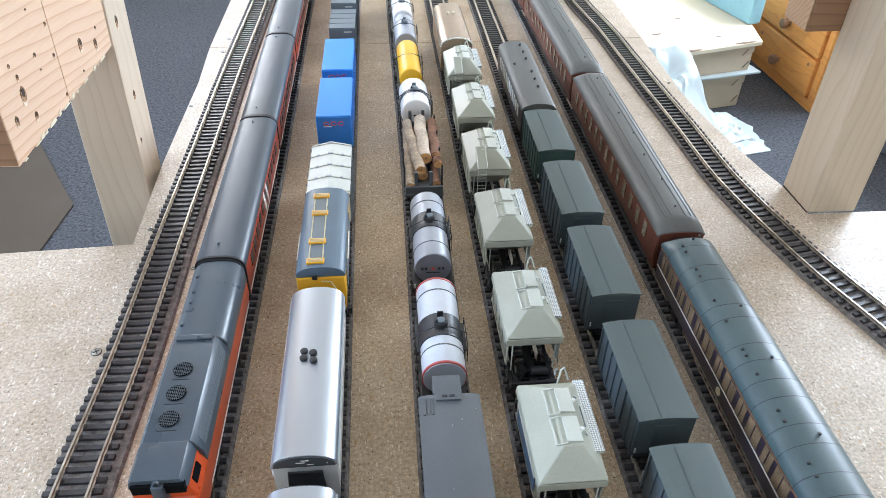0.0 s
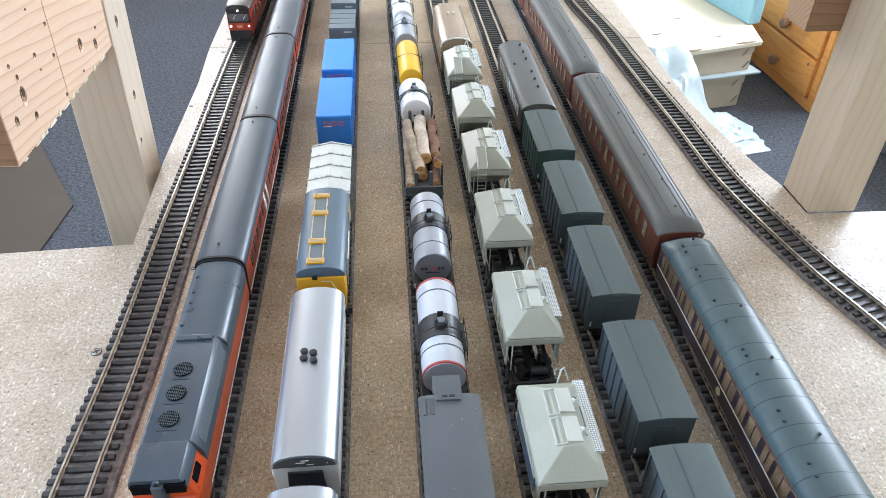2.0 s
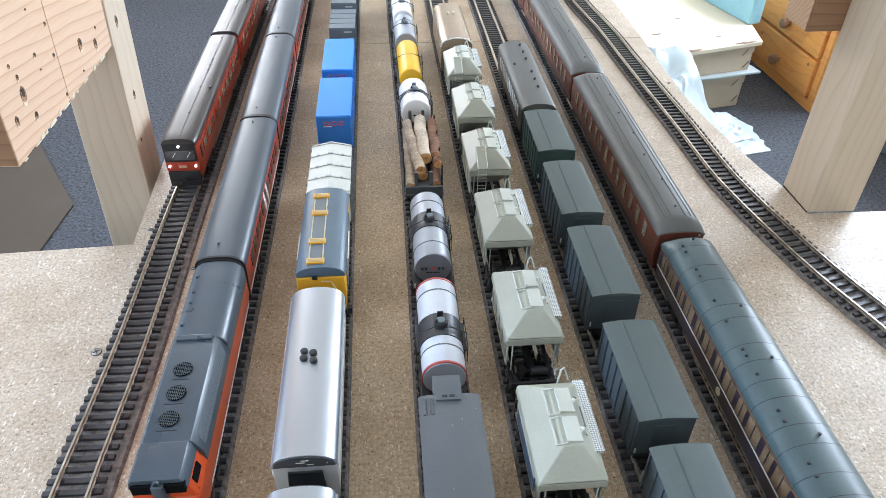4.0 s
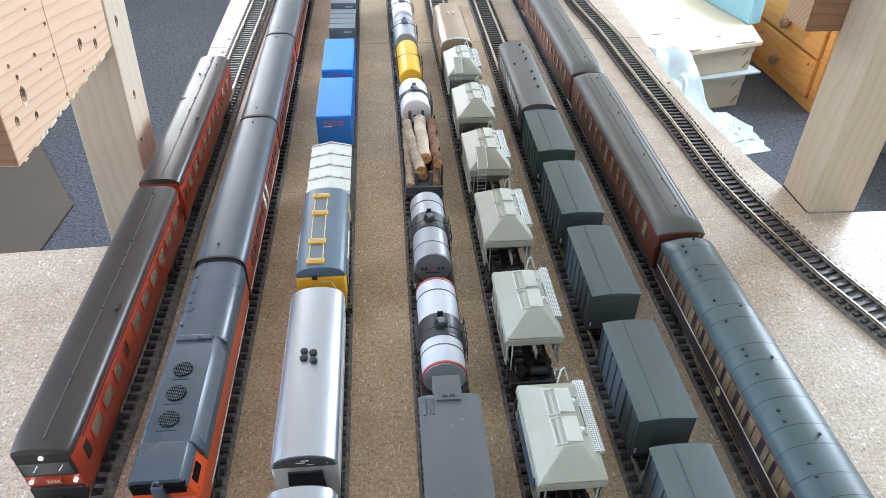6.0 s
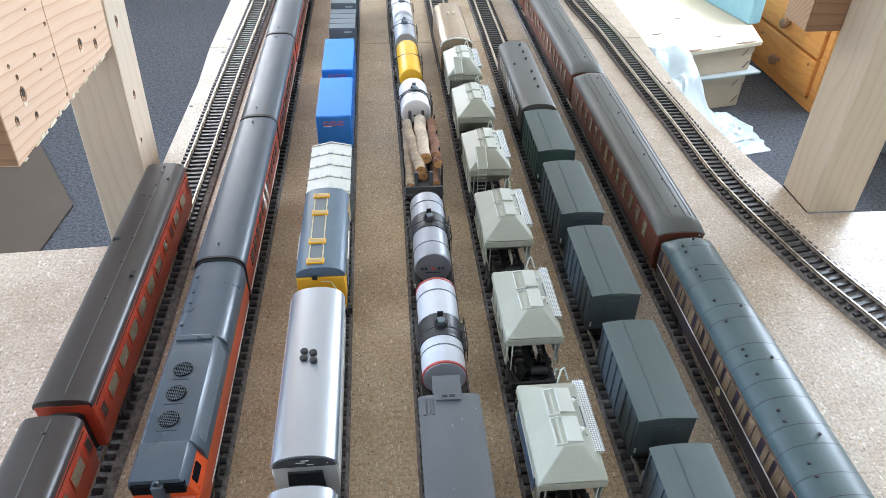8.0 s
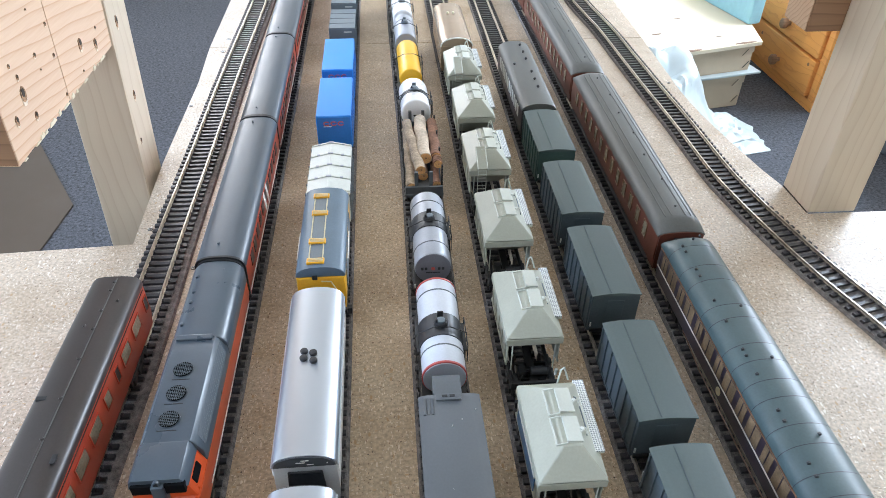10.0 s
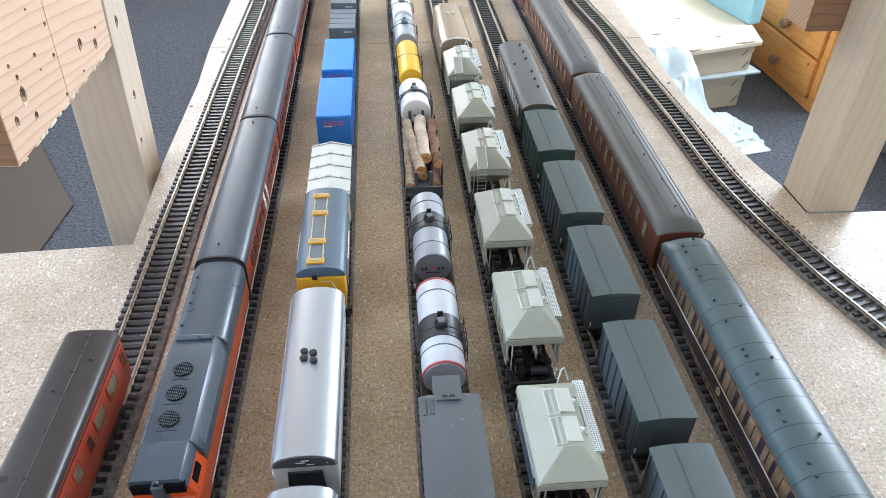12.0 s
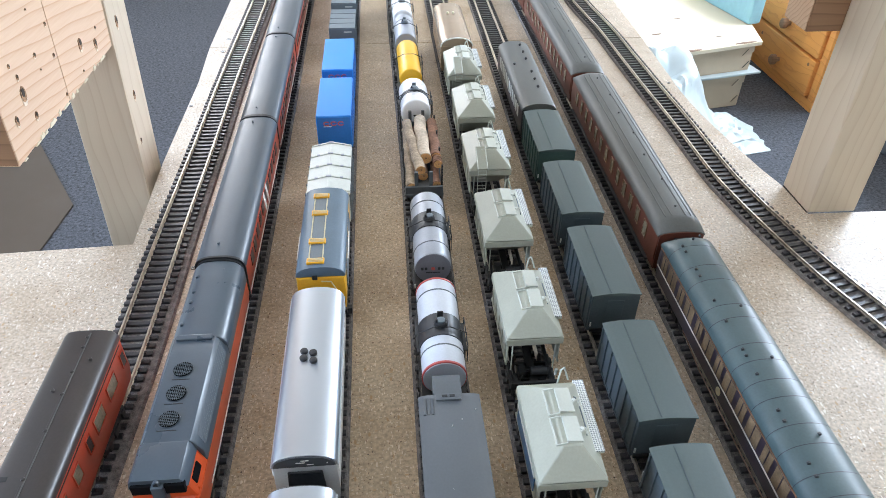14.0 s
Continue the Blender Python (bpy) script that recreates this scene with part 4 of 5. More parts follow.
def ridge_wagon():
    y0, y1 = 0.4115, 0.4790
    L = (y1 - y0) / 2
    v = stand("ridged_roof_wagon", "s", (y0 + y1) / 2, "pale grey covered wagon with ribbed pitched roof", "wagon")
    half = 0.0153
    part("body", box(-half + 0.0010, half - 0.0010, -L, L, 0.0080, 0.0318, 0.0005), PALE_GREY, v)
    roof = [(half, 0.0315), (0.0150, 0.0330), (0.0008, 0.0362), (-0.0008, 0.0362), (-0.0150, 0.0330), (-half, 0.0315)]
    part("roof", extrude(roof, -L - 0.0005, L + 0.0005), PALE_GREY, v, "pale grey pitched roof")
    for k in range(5):
        y = -L + 0.0015 + k * (2 * L - 0.003) / 4
        rib = [(x * 1.005, z + 0.0006) for x, z in roof]
        part("roof_rib", extrude(rib, y - 0.0007, y + 0.0007), HOPPER_WHITE, v)
        part("ridge_clip", box(-0.0020, 0.0020, y - 0.0010, y + 0.0010, 0.0360, 0.0370, 0.0004), TANK_SILVER, v)
        for s in (-1, 1):
            part("hook", box(s * 0.009 - 0.0012, s * 0.009 + 0.0012, y - 0.0009, y + 0.0009, 0.0343, 0.0353, 0.0003), TANK_SILVER, v)
    for s in (-1, 1):
        for k in range(6):
            y = -L + 0.003 + k * (2 * L - 0.006) / 5
            part("side_stake", box(s * half - 0.0008, s * half + 0.0006, y - 0.0008, y + 0.0008, 0.0085, 0.0315), MID_GREY, v)
    bogie(v, -L + 0.018)
    bogie(v, L - 0.018)
    couplers(v, L)
    return v


def flat_wagon(key, y0, y1, deck, mat, label):
    L = (y1 - y0) / 2
    v = stand("flat_wagon", key, (y0 + y1) / 2, label, "wagon", "flat wagons")
    part("deck", box(-0.0145, 0.0145, -L, L, deck - 0.0025, deck, 0.0004), mat, v)
    for s in (-1, 1):
        part("solebar", box(s * 0.0135 - 0.0007, s * 0.0135 + 0.0007, -L + 0.002, L - 0.002, deck - 0.0055, deck - 0.0024), mat, v)
    bogie(v, -L + 0.018)
    bogie(v, L - 0.018)
    couplers(v, L)
    return v


def container(key, y0, y1, base, top, mat, end, label, logo):
    L = (y1 - y0) / 2
    v = stand("shipping_container", key, (y0 + y1) / 2, label, "container", "containers on the flat wagons")
    h = 0.0143
    part("shell", box(-h, h, -L, L, base, top, 0.0004), mat, v)
    part("roof_panel", box(-h + 0.0006, h - 0.0006, -L + 0.0006, L - 0.0006, top - 0.0002, top + 0.0003, 0.0001), mat, v)
    part("end_door", box(-h + 0.0008, h - 0.0008, -L - 0.0004, -L + 0.0002, base + 0.001, top - 0.0012), end, v, "darker blue end wall")
    for s in (-1, 1):
        for k in range(14):
            y = -L + 0.0035 + k * (2 * L - 0.007) / 13
            part("corrugation", box(s * h - 0.0002, s * h + 0.0004, y - 0.0012, y + 0.0012, base + 0.0015, top - 0.0015), end if logo else mat, v)
    if logo:
        for k in range(3):
            bm = bmesh.new()
            for j in range(10):
                a0, a1 = radians(35 + 29 * j), radians(35 + 29 * (j + 1))
                rod([(-0.0058 + k * 0.0058 + 0.0023 * math.cos(a), -L - 0.0006, top - 0.0062 + 0.0016 * math.sin(a)) for a in (a0, a1)], 0.00042, bm, 5)
            part("emblem", bm, RED_RIM, v, "red ring emblem")
        part("text_bar", box(-0.0085, -0.0020, -L - 0.0007, -L - 0.0004, top - 0.0092, top - 0.0086), WHITE_LINE, v)
    return v


def ribbed_wagon(key, y0, y1, top, mat, label, n=4):
    L = (y1 - y0) / 2
    v = stand("covered_wagon", key, (y0 + y1) / 2, label, "wagon", "grey covered wagons")
    h = 0.0135
    part("body", box(-h, h, -L, L, 0.0080, top, 0.0006), mat, v)
    for k in range(n):
        y = -L + (k + 0.5) * 2 * L / n
        part("lid", box(-h - 0.0004, h + 0.0004, y - L / n + 0.0006, y + L / n - 0.0006, top - 0.0004, top + 0.0010, 0.0004), mat, v)
    for s in (-1, 1):
        for k in range(n + 1):
            y = -L + 0.0006 + k * (2 * L - 0.0012) / n
            part("side_rib", box(s * h - 0.0006, s * h + 0.0008, y - 0.0006, y + 0.0006, 0.0085, top), mat, v)
    part("number_plate", box(0.002, 0.010, -L - 0.0003, -L + 0.0002, top - 0.004, top - 0.0028), PALE_GREY, v)
    bogie(v, -L + 0.017)
    bogie(v, L - 0.017)
    couplers(v, L)
    return v


# -- tank wagon train --
def tank_wagon(y0, y1, r, mat, label, end=None, rim=None, saddle=None, dome="black", bands=(), zc=None, rails=True, mark="", sx=1.0):
    """A round tank on a black frame; bands and saddle are places along it."""
    L = (y1 - y0) / 2
    zc = zc or 0.0125 + r
    v = stand("tank_wagon", "c", (y0 + y1) / 2, label, "tank wagon", "tank wagons")
    smooth(part("barrel", cylinder(r, 2 * L, pose(0, 0, zc) @ ALONG_Y, 40, bevel=0.0014), mat, v), 40)
    for s in (-1, 1):
        if end:
            part("end_plate", cylinder(r * 0.97, 0.0006, pose(0, s * (L - 0.0001), zc) @ ALONG_Y, 40, bevel=0.0002), end, v, "grey tank end plate")
        if rim:
            part("rim", cylinder(r + 0.0003, 0.0015, pose(0, s * (L - 0.0011), zc) @ ALONG_Y, 40, bevel=0.0003), rim, v, "coloured end band")
    for y in bands:
        part("strap", cylinder(r + 0.00025, 0.0007, pose(0, y, zc) @ ALONG_Y, 40), VAN_GREY, v, "thin dark strap")
    part("frame", box(-0.0120, 0.0120, -L - 0.004, L + 0.004, 0.0085, 0.0115, 0.0004), BLACK, v, "black wagon frame")
    for y in (-L * 0.7, L * 0.7):
        part("cradle", box(-r * 0.9, r * 0.9, y - 0.002, y + 0.002, 0.0110, zc - r * 0.55, 0.0003), BLACK, v)
    if saddle:
        a, b = saddle
        part("saddle_band", cylinder(r + 0.0005, b - a, pose(0, (a + b) / 2, zc) @ ALONG_Y, 40), SADDLE, v, "dark grey band round the tank")
        for s in (-1, 1):
            part("side_platform", box(s * (r + 0.0009) - 0.0012, s * (r + 0.0009) + 0.0012, a - 0.002, b + 0.002, zc + 0.0005, zc + 0.0014, 0.0002), SADDLE, v, "dark side platform")
            part("ladder", ladder(s * (r + 0.0020), (a + b) / 2, 0.009, zc + 0.001), BLACK, v, "black side ladder")
    if dome:
        y = 0.5 * (saddle[0] + saddle[1]) if saddle else 0.0
        dm = BLACK if dome == "black" else MID_GREY
        part("dome", cylinder(0.0036, 0.0030, pose(0, y, zc + r + 0.0008), 24, bevel=0.0007), dm, v, "dark filling dome")
        part("dome_lid", cylinder(0.0024, 0.0010, pose(0, y, zc + r + 0.0027), 18, bevel=0.0003), MID_GREY, v)
        part("dome_ring", cylinder(0.0040, 0.0007, pose(0, y, zc + r + 0.0004), 24), dm, v)
        part("vent_plate", box(-0.0016, 0.0016, y + 0.0050, y + 0.0058, zc + r - 0.0006, zc + r + 0.0042, 0.0002), dm, v, "black upright plate")
        part("valve", cylinder(0.0007, 0.0022, pose(-0.0024, y - 0.001, zc + r + 0.003), 8), BLACK, v)
    if rails:
        y = 0.5 * (saddle[0] + saddle[1]) if saddle else 0.0
        part("hoop_rail", rod([(-r - 0.0021, y - 0.004, zc + 0.001), (-r - 0.0021, y - 0.004, zc + 0.008), (-0.005, y - 0.004, zc + r + 0.0012), (0.005, y - 0.004, zc + r + 0.0012), (r + 0.0021, y - 0.004, zc + 0.008), (r + 0.0021, y - 0.004, zc + 0.001)], 0.00032), BLACK, v, "thin black handrail")
        for s in (-1, 1):
            part("side_rail", rod([(s * (r + 0.0021), y - 0.012, zc - 0.006), (s * (r + 0.0021), y - 0.012, zc + 0.006), (s * (r + 0.0021), y + 0.010, zc + 0.006), (s * (r + 0.0021), y + 0.010, zc - 0.006)], 0.0003), BLACK, v, "thin black handrail")
            part("brake_tank", cylinder(0.0018, 0.009, pose(s * 0.0085, y + 0.016, 0.0060) @ ALONG_Y, 10), BLACK, v)
            part("corner_step", rod([(s * 0.0128, -L - 0.002, 0.0110), (s * 0.0138, -L - 0.002, 0.0040), (s * 0.0138, -L + 0.003, 0.0040), (s * 0.0128, -L + 0.003, 0.0110)], 0.0003), BLACK, v)
            part("lamp_bracket", cylinder(0.0005, 0.003, pose(s * 0.0115, -L - 0.0035, 0.0130), 8), PALE_GREY, v)
    if mark == "bars":
        for k, x in enumerate((-0.0068, -0.0044, 0.0038, 0.0062)):
            part("letter_bar", box(x - 0.0008, x + 0.0008, -L - 0.0007, -L - 0.0002, zc - 0.0008, zc + 0.0010), BLACK, v)
        part("red_dot", cylinder(0.0012, 0.0004, pose(0, -L - 0.0004, zc) @ ALONG_Y, 10), RED_RIM, v)
        part("text_line", box(-0.0045, 0.0045, -L - 0.0007, -L - 0.0002, zc - 0.0032, zc - 0.0028), BLACK, v)
    if mark == "triangle":
        bm = bmesh.new()
        for y in (-L - 0.0008, -L - 0.0002):
            bm.verts.new((-0.0026, y, zc - 0.001)), bm.verts.new((0.0026, y, zc - 0.001)), bm.verts.new((0, y, zc - 0.0042))
        bm.verts.ensure_lookup_table()
        q = bm.verts
        for f in ((0, 1, 2), (5, 4, 3), (0, 3, 4, 1), (1, 4, 5, 2), (2, 5, 3, 0)):
            bm.faces.new([q[i] for i in f])
        part("warning_mark", bm, BLACK, v, "black triangle mark")
    bogie(v, -L + 0.014)
    bogie(v, L - 0.014)
    couplers(v, L + 0.003)
    return v


def ladder(x, y, z0, z1, wide=0.006):
    bm = rod([(x, y - wide / 2, z0), (x, y - wide / 2, z1)], 0.0003)
    rod([(x, y + wide / 2, z0), (x, y + wide / 2, z1)], 0.0003, bm)
    k = int((z1 - z0) / 0.0032)
    for i in range(1, k + 1):
        z = z0 + (z1 - z0) * i / (k + 1)
        rod([(x, y - wide / 2, z), (x, y + wide / 2, z)], 0.00025, bm)
    return bm


def slate_van():
    y0, y1 = 0.0950, 0.2210
    L = (y1 - y0) / 2
    v = stand("grey_van", "c", (y0 + y1) / 2, "slate-grey flat-roofed van with a raised end hatch and dust specks", "van")
    part("body", box(-0.0140, 0.0140, -L + 0.0006, L - 0.0006, 0.0080, 0.0375, 0.0005), VAN_GREY, v)
    smooth(part("roof", extrude([(0.0149, 0.0372), (0.0149, 0.0380), (0.010, 0.0390), (-0.010, 0.0390), (-0.0149, 0.0380), (-0.0149, 0.0372)], -L, L, bevel=0.0003), VAN_GREY, v), 20)
    part("end_hatch", box(-0.0072, 0.0065, L - 0.0010, L + 0.0125, 0.0290, 0.0385, 0.0005), VAN_GREY, v, "slate-grey raised hatch")
    step = part("hatch_step", box(-0.0064, 0.0058, L - 0.0042, L - 0.0004, 0.0388, 0.0400, 0.0004), VAN_GREY, v)
    for x in (-0.0022, 0.0015):
        part("slot", box(x - 0.0013, x + 0.0013, L - 0.0026, L - 0.0014, 0.0399, 0.0403), BLACK, step)
    for k in range(3):
        part("roof_slat", box(-0.0128 + k * 0.0019, -0.0115 + k * 0.0019, L - 0.0120, L - 0.0020, 0.0386, 0.0393, 0.0002), VAN_GREY, v)
    rnd = random.Random(9)
    bm = bmesh.new()
    for k in range(26):
        x, y, r = rnd.uniform(-0.012, 0.012), rnd.uniform(-L, L - 0.01), rnd.uniform(0.00008, 0.00028)
        box(x - r, x + r, y - r, y + r, 0.0388, 0.0394, bm=bm)
    tagged(part("dust", bm, WHITE_LINE, v, "white dust specks"), kind="stuff")
    bogie(v, -L + 0.022)
    bogie(v, L - 0.022)
    couplers(v, L)
    return v


def log_wagon():
    y0, y1 = 0.4375, 0.5430
    L = (y1 - y0) / 2
    v = flat_wagon("c", y0, y1, 0.0125, VAN_GREY, "dark grey bogie flat wagon with end stakes under real-wood logs")
    for s in (-1, 1):
        part("bulkhead", box(-0.0140, 0.0140, s * (L - 0.001) - 0.0010, s * (L - 0.001) + 0.0010, 0.0125, 0.0185, 0.0003), VAN_GREY, v)
        for x in (-0.0058, 0.0052):
            part("end_post", box(x - 0.0013, x + 0.0013, s * (L - 0.003) - 0.0011, s * (L - 0.003) + 0.0011, 0.0125, 0.0300, 0.0002), VAN_GREY, v, "dark upright end post")
        for k in range(4):
            y = -L + 0.012 + k * (2 * L - 0.024) / 3
            part("stake", box(s * 0.0142 - 0.0006, s * 0.0142 + 0.0006, y - 0.0009, y + 0.0009, 0.0110, 0.0300, 0.0002), BLACK, v, "thin black side stake")
    x0, yc = on_line(TRACKS["c"], (y0 + y1) / 2), (y0 + y1) / 2
    base = RAIL_Z + 0.0125
    rnd = random.Random(3)
    # x, radius, near end, far end, bark, turn
    logs = [(-0.0096, 0.0038, 0.4410, 0.530, BARK, 0.0), (-0.0004, 0.0040, 0.4560, 0.532, BARK_RED, 0.5), (0.0096, 0.0034, 0.4440, 0.505, BARK_RED, -0.4)]
    up = [(-0.0058, 0.0041, 0.4520, 0.530, BARK, 5.4), (0.0020, 0.0050, 0.4680, 0.532, BARK_PALE, 0.6), (0.0116, 0.0042, 0.4710, 0.529, BARK_RED, -0.8), (0.0118, 0.0036, 0.4610, 0.470, BARK_RED, -0.6)]
    for row, z in ((logs, 0.0), (up, 0.0076)):
        for x, r, ya, yb, mat, turn in row:
            ln, dy, lift = yb - ya, (ya + yb) / 2 - yc, z
            v2 = thing("log", "bark-covered cut branch laid as a log load", "log", pose(x0 + x, yc + dy, base + lift + r, 0, 0, turn), "logs on the wagon")
            bm = bmesh.new()
            rings = []
            for i in range(15):
                y = -ln / 2 + ln * i / 14
                ox, oz = 0.0005 * math.sin(i * 0.9 + x * 900), 0.0003 * math.cos(i * 1.3 + x * 500)
                rings.append([bm.verts.new((ox + r * (1 + 0.09 * noise.noise((j * 0.9, i * 0.7, x * 300))) * math.cos(2 * math.pi * j / 14), y, oz + r * (1 + 0.09 * noise.noise((j * 0.9, i * 0.7 + 5, x * 300))) * math.sin(2 * math.pi * j / 14))) for j in range(14)])
            for a, b in zip(rings, rings[1:]):
                for j in range(14):
                    bm.faces.new((a[j], a[(j + 1) % 14], b[(j + 1) % 14], b[j]))
            bm.faces.new(rings[0])
            bm.faces.new(rings[-1][::-1])
            smooth(part("bark", bm, mat, v2), 50)
            for s in (-1, 1):
                part("cut_end", cylinder(r * 0.9, 0.0006, pose(0.0004, s * ln / 2, 0) @ ALONG_Y, 16), CUT_WOOD, v2, "orange-brown sawn end")
                part("heart", cylinder(r * 0.16, 0.0009, pose(0.0008, s * ln / 2, 0.0004) @ ALONG_Y, 8), BARK_RED, v2)


# -- hopper train --
def hopper(first, blue, steps):
    v = thing("grain_hopper", "cream-grey hopper wagon with hipped roof, white hatches and black frame", "hopper wagon", pose(0, 0, 0), "grain hopper wagons")
    hw, hl, e = 0.0156, 0.0282, 0.0355

    def frustum(z0, z1, a, b, name, mat, label=""):
        bm = bmesh.new()
        lo = [bm.verts.new((x, y, z0)) for x, y in ((-a[0], -a[1]), (a[0], -a[1]), (a[0], a[1]), (-a[0], a[1]))]
        hi = [bm.verts.new((x, y, z1)) for x, y in ((b[0], -b[2]), (b[1], -b[2]), (b[1], b[2]), (b[0], b[2]))]
        bm.faces.new(lo[::-1]), bm.faces.new(hi)
        for i in range(4):
            bm.faces.new((lo[i], lo[(i + 1) % 4], hi[(i + 1) % 4], hi[i]))
        bmesh.ops.bevel(bm, geom=bm.edges[:], offset=0.0004, segments=1, affect="EDGES")
        return part(name, bm, mat, v, label)
    frustum(e, e + 0.0105, (hw, hl), (-0.0030, 0.0052, 0.0165), "roof", HOPPER, "cream-grey hipped roof")
    part("roof_lip", box(-hw, hw, -hl, hl, e - 0.0050, e - 0.0006, 0.0003), HOPPER, v)
    frustum(0.0115, e - 0.0048, (0.0105, 0.0060), (-hw + 0.0008, hw - 0.0008, hl - 0.0008), "body", HOPPER, "sloped hopper body")
    z = e + 0.0105
    for k, y in enumerate((-0.0080, 0.0085)):
        h = part("hatch", box(-0.0010, 0.0062, y - 0.0070, y + 0.0070, -0.0003, 0.0012, 0.0004), HOPPER_WHITE, v, "white hinged roof hatch")
        h.matrix_basis = pose(0, 0, z, 0, 6, 0)
        bm = rod([(-0.0012, y - 0.0074, z + 0.0004), (-0.0060, y - 0.0076, z - 0.0005), (-0.0062, y + 0.0070, z - 0.0005), (-0.0012, y + 0.0072, z + 0.0004)], 0.00042)
        part("hatch_rail", bm, HOPPER_WHITE, v, "white wire hatch rail")
        part("latch", rod([(0.0062, y - 0.002, z + 0.0006), (0.0084, y - 0.0005, z + 0.0012), (0.0092, y - 0.003, z - 0.0008)], 0.00038), HOPPER_WHITE, v)
        part("latch_knob", cylinder(0.0009, 0.001, pose(0.0068, y - 0.0005, z + 0.0008), 8), PALE_GREY, v)
    part("grab_rail", rod([(0.0098, -0.0085, z - 0.0040), (0.0100, -0.0085, z - 0.0030), (0.0100, 0.0110, z - 0.0030), (0.0085, 0.0125, z - 0.0026)], 0.00035), MID_GREY, v, "grey wire grab rail")
    wm = part("walkway", box(-0.0026, 0.0026, -0.0185, 0.0235, -0.0004, 0.0004), MESH_WHITE, v, "white expanded-mesh walkway")
    wm.matrix_basis = pose(hw - 0.0012, 0.0035, e + 0.0026)
    for y in (-0.014, 0.004, 0.026):
        part("walkway_bracket", box(hw - 0.004, hw + 0.0016, y - 0.0004, y + 0.0004, e + 0.0002, e + 0.0023), HOPPER_WHITE, v)
    part("ladder_loop", rod([(hw - 0.0105, hl + 0.0005, e), (hw - 0.0095, hl + 0.0010, e + 0.0085), (hw - 0.0080, hl + 0.0010, e + 0.0100), (hw - 0.0055, hl + 0.0005, e + 0.002)], 0.0005), HOPPER_WHITE, v, "white end loop rail")
    for s in (-1, 1):
        part("side_wall", box(s * 0.0141 - 0.0003, s * 0.0141 + 0.0003, -0.0268, 0.0268, 0.0165, e - 0.0045), HOPPER, v, "cream-grey side wall")
        part("side_sill", box(s * 0.0145 - 0.0005, s * 0.0145 + 0.0005, -0.0270, 0.0270, 0.0150, 0.0165), HOPPER, v)
        for k in range(5):
            y = -0.022 + k * 0.011
            part("side_post", box(s * 0.0145 - 0.0005, s * 0.0145 + 0.0005, y - 0.0005, y + 0.0005, 0.0160, e - 0.002), HOPPER, v)
        for y in (-0.0275, 0.0275):
            part("corner_post", box(s * 0.0118 - 0.0003, s * 0.0118 + 0.0003, y - 0.0003, y + 0.0003, 0.0112, e - 0.003), HOPPER_WHITE, v, "pale corner post")
    if blue:
        for s in (-1, 1):
            part("side_board", box(s * 0.0152 - 0.0002, s * 0.0152 + 0.0003, -0.020, 0.021, 0.0185, 0.0290), PANEL_BLUE, v, "dark blue side board")
            part("board_edge", box(s * 0.0156 - 0.0003, s * 0.0156 + 0.0003, -0.0205, 0.0215, 0.0290, 0.0300), HOPPER_WHITE, v)
    if steps:
        bm = ladder(0, 0, 0.0090, e + 0.004, 0.0062)
        lad = part("end_ladder", bm, HOPPER_WHITE, v, "white end ladder")
        lad.matrix_basis = pose(-0.0064, -hl - 0.0026, 0, 0, 0, 90)
        bm = bmesh.new()
        ring = [(-hl - 0.0030, e + 0.0015), (-hl - 0.0030, e + 0.0030), (-0.0135, z + 0.0009), (-0.0135, z - 0.0010)]
        side = [[bm.verts.new((x, yy, zz)) for yy, zz in ring] for x in (-0.0096, -0.0030)]
        bm.faces.new(side[0]), bm.faces.new(side[1][::-1])
        for i in range(4):
            bm.faces.new((side[0][i], side[0][(i + 1) % 4], side[1][(i + 1) % 4], side[1][i]))
        part("chute", bm, HOPPER, v, "sloped cream chute over the ladder")
        for x in (-0.0098, -0.0028):
            part("chute_rail", rod([(x, -hl - 0.0030, e + 0.0030), (x, -0.0135, z + 0.0009)], 0.0005), HOPPER_WHITE, v)
    for s in (-1, 1):
        part("frame_sill", box(s * 0.0098 - 0.0010, s * 0.0098 + 0.0010, -0.0375, 0.0375, 0.0088, 0.0114, 0.0003), BLACK, v, "black frame sill")
    part("centre_sill", box(-0.0022, 0.0022, -0.0375, 0.0375, 0.0080, 0.0108, 0.0003), BLACK, v)
    for y in (-0.0335, -0.0285, -0.0220, 0.0220, 0.0285, 0.0335):
        part("cross_member", box(-0.0095, 0.0095, y - 0.0007, y + 0.0007, 0.0086, 0.0104), BLACK, v)
    for y in (-0.0320, 0.0320):
        part("brake_pipe", rod([(-0.0085, y - 0.004, 0.0118), (-0.0050, y, 0.0150), (0.0020, y + 0.001, 0.0150), (0.0060, y + 0.003, 0.0118)], 0.0004), RUBBER, v, "thin black pipe")
        part("hand_wheel", cylinder(0.0022, 0.0005, pose(-0.0100, y, 0.0165) @ ALONG_X, 14), WHEEL, v)
    for s in (-1, 1):
        # black tray added so the open space under the frame comes out dark
        part("platform", box(-0.0112, 0.0112, min(s * 0.0370, s * 0.0190), max(s * 0.0370, s * 0.0190), 0.0062, 0.0078), RUBBER, v, "black tray added below the frame")
        part("headstock", box(-0.0130, 0.0130, s * 0.0375 - 0.0010, s * 0.0375 + 0.0010, 0.0075, 0.0120, 0.0003), BLACK, v)
        bm = bmesh.new()
        cylinder(0.0026, 0.009, pose(0.003, s * 0.0315, 0.0140) @ ALONG_X, 12, bm)
        box(-0.0085, -0.0045, s * 0.031 - 0.003, s * 0.031 + 0.003, 0.0112, 0.0160, 0.0004, bm)
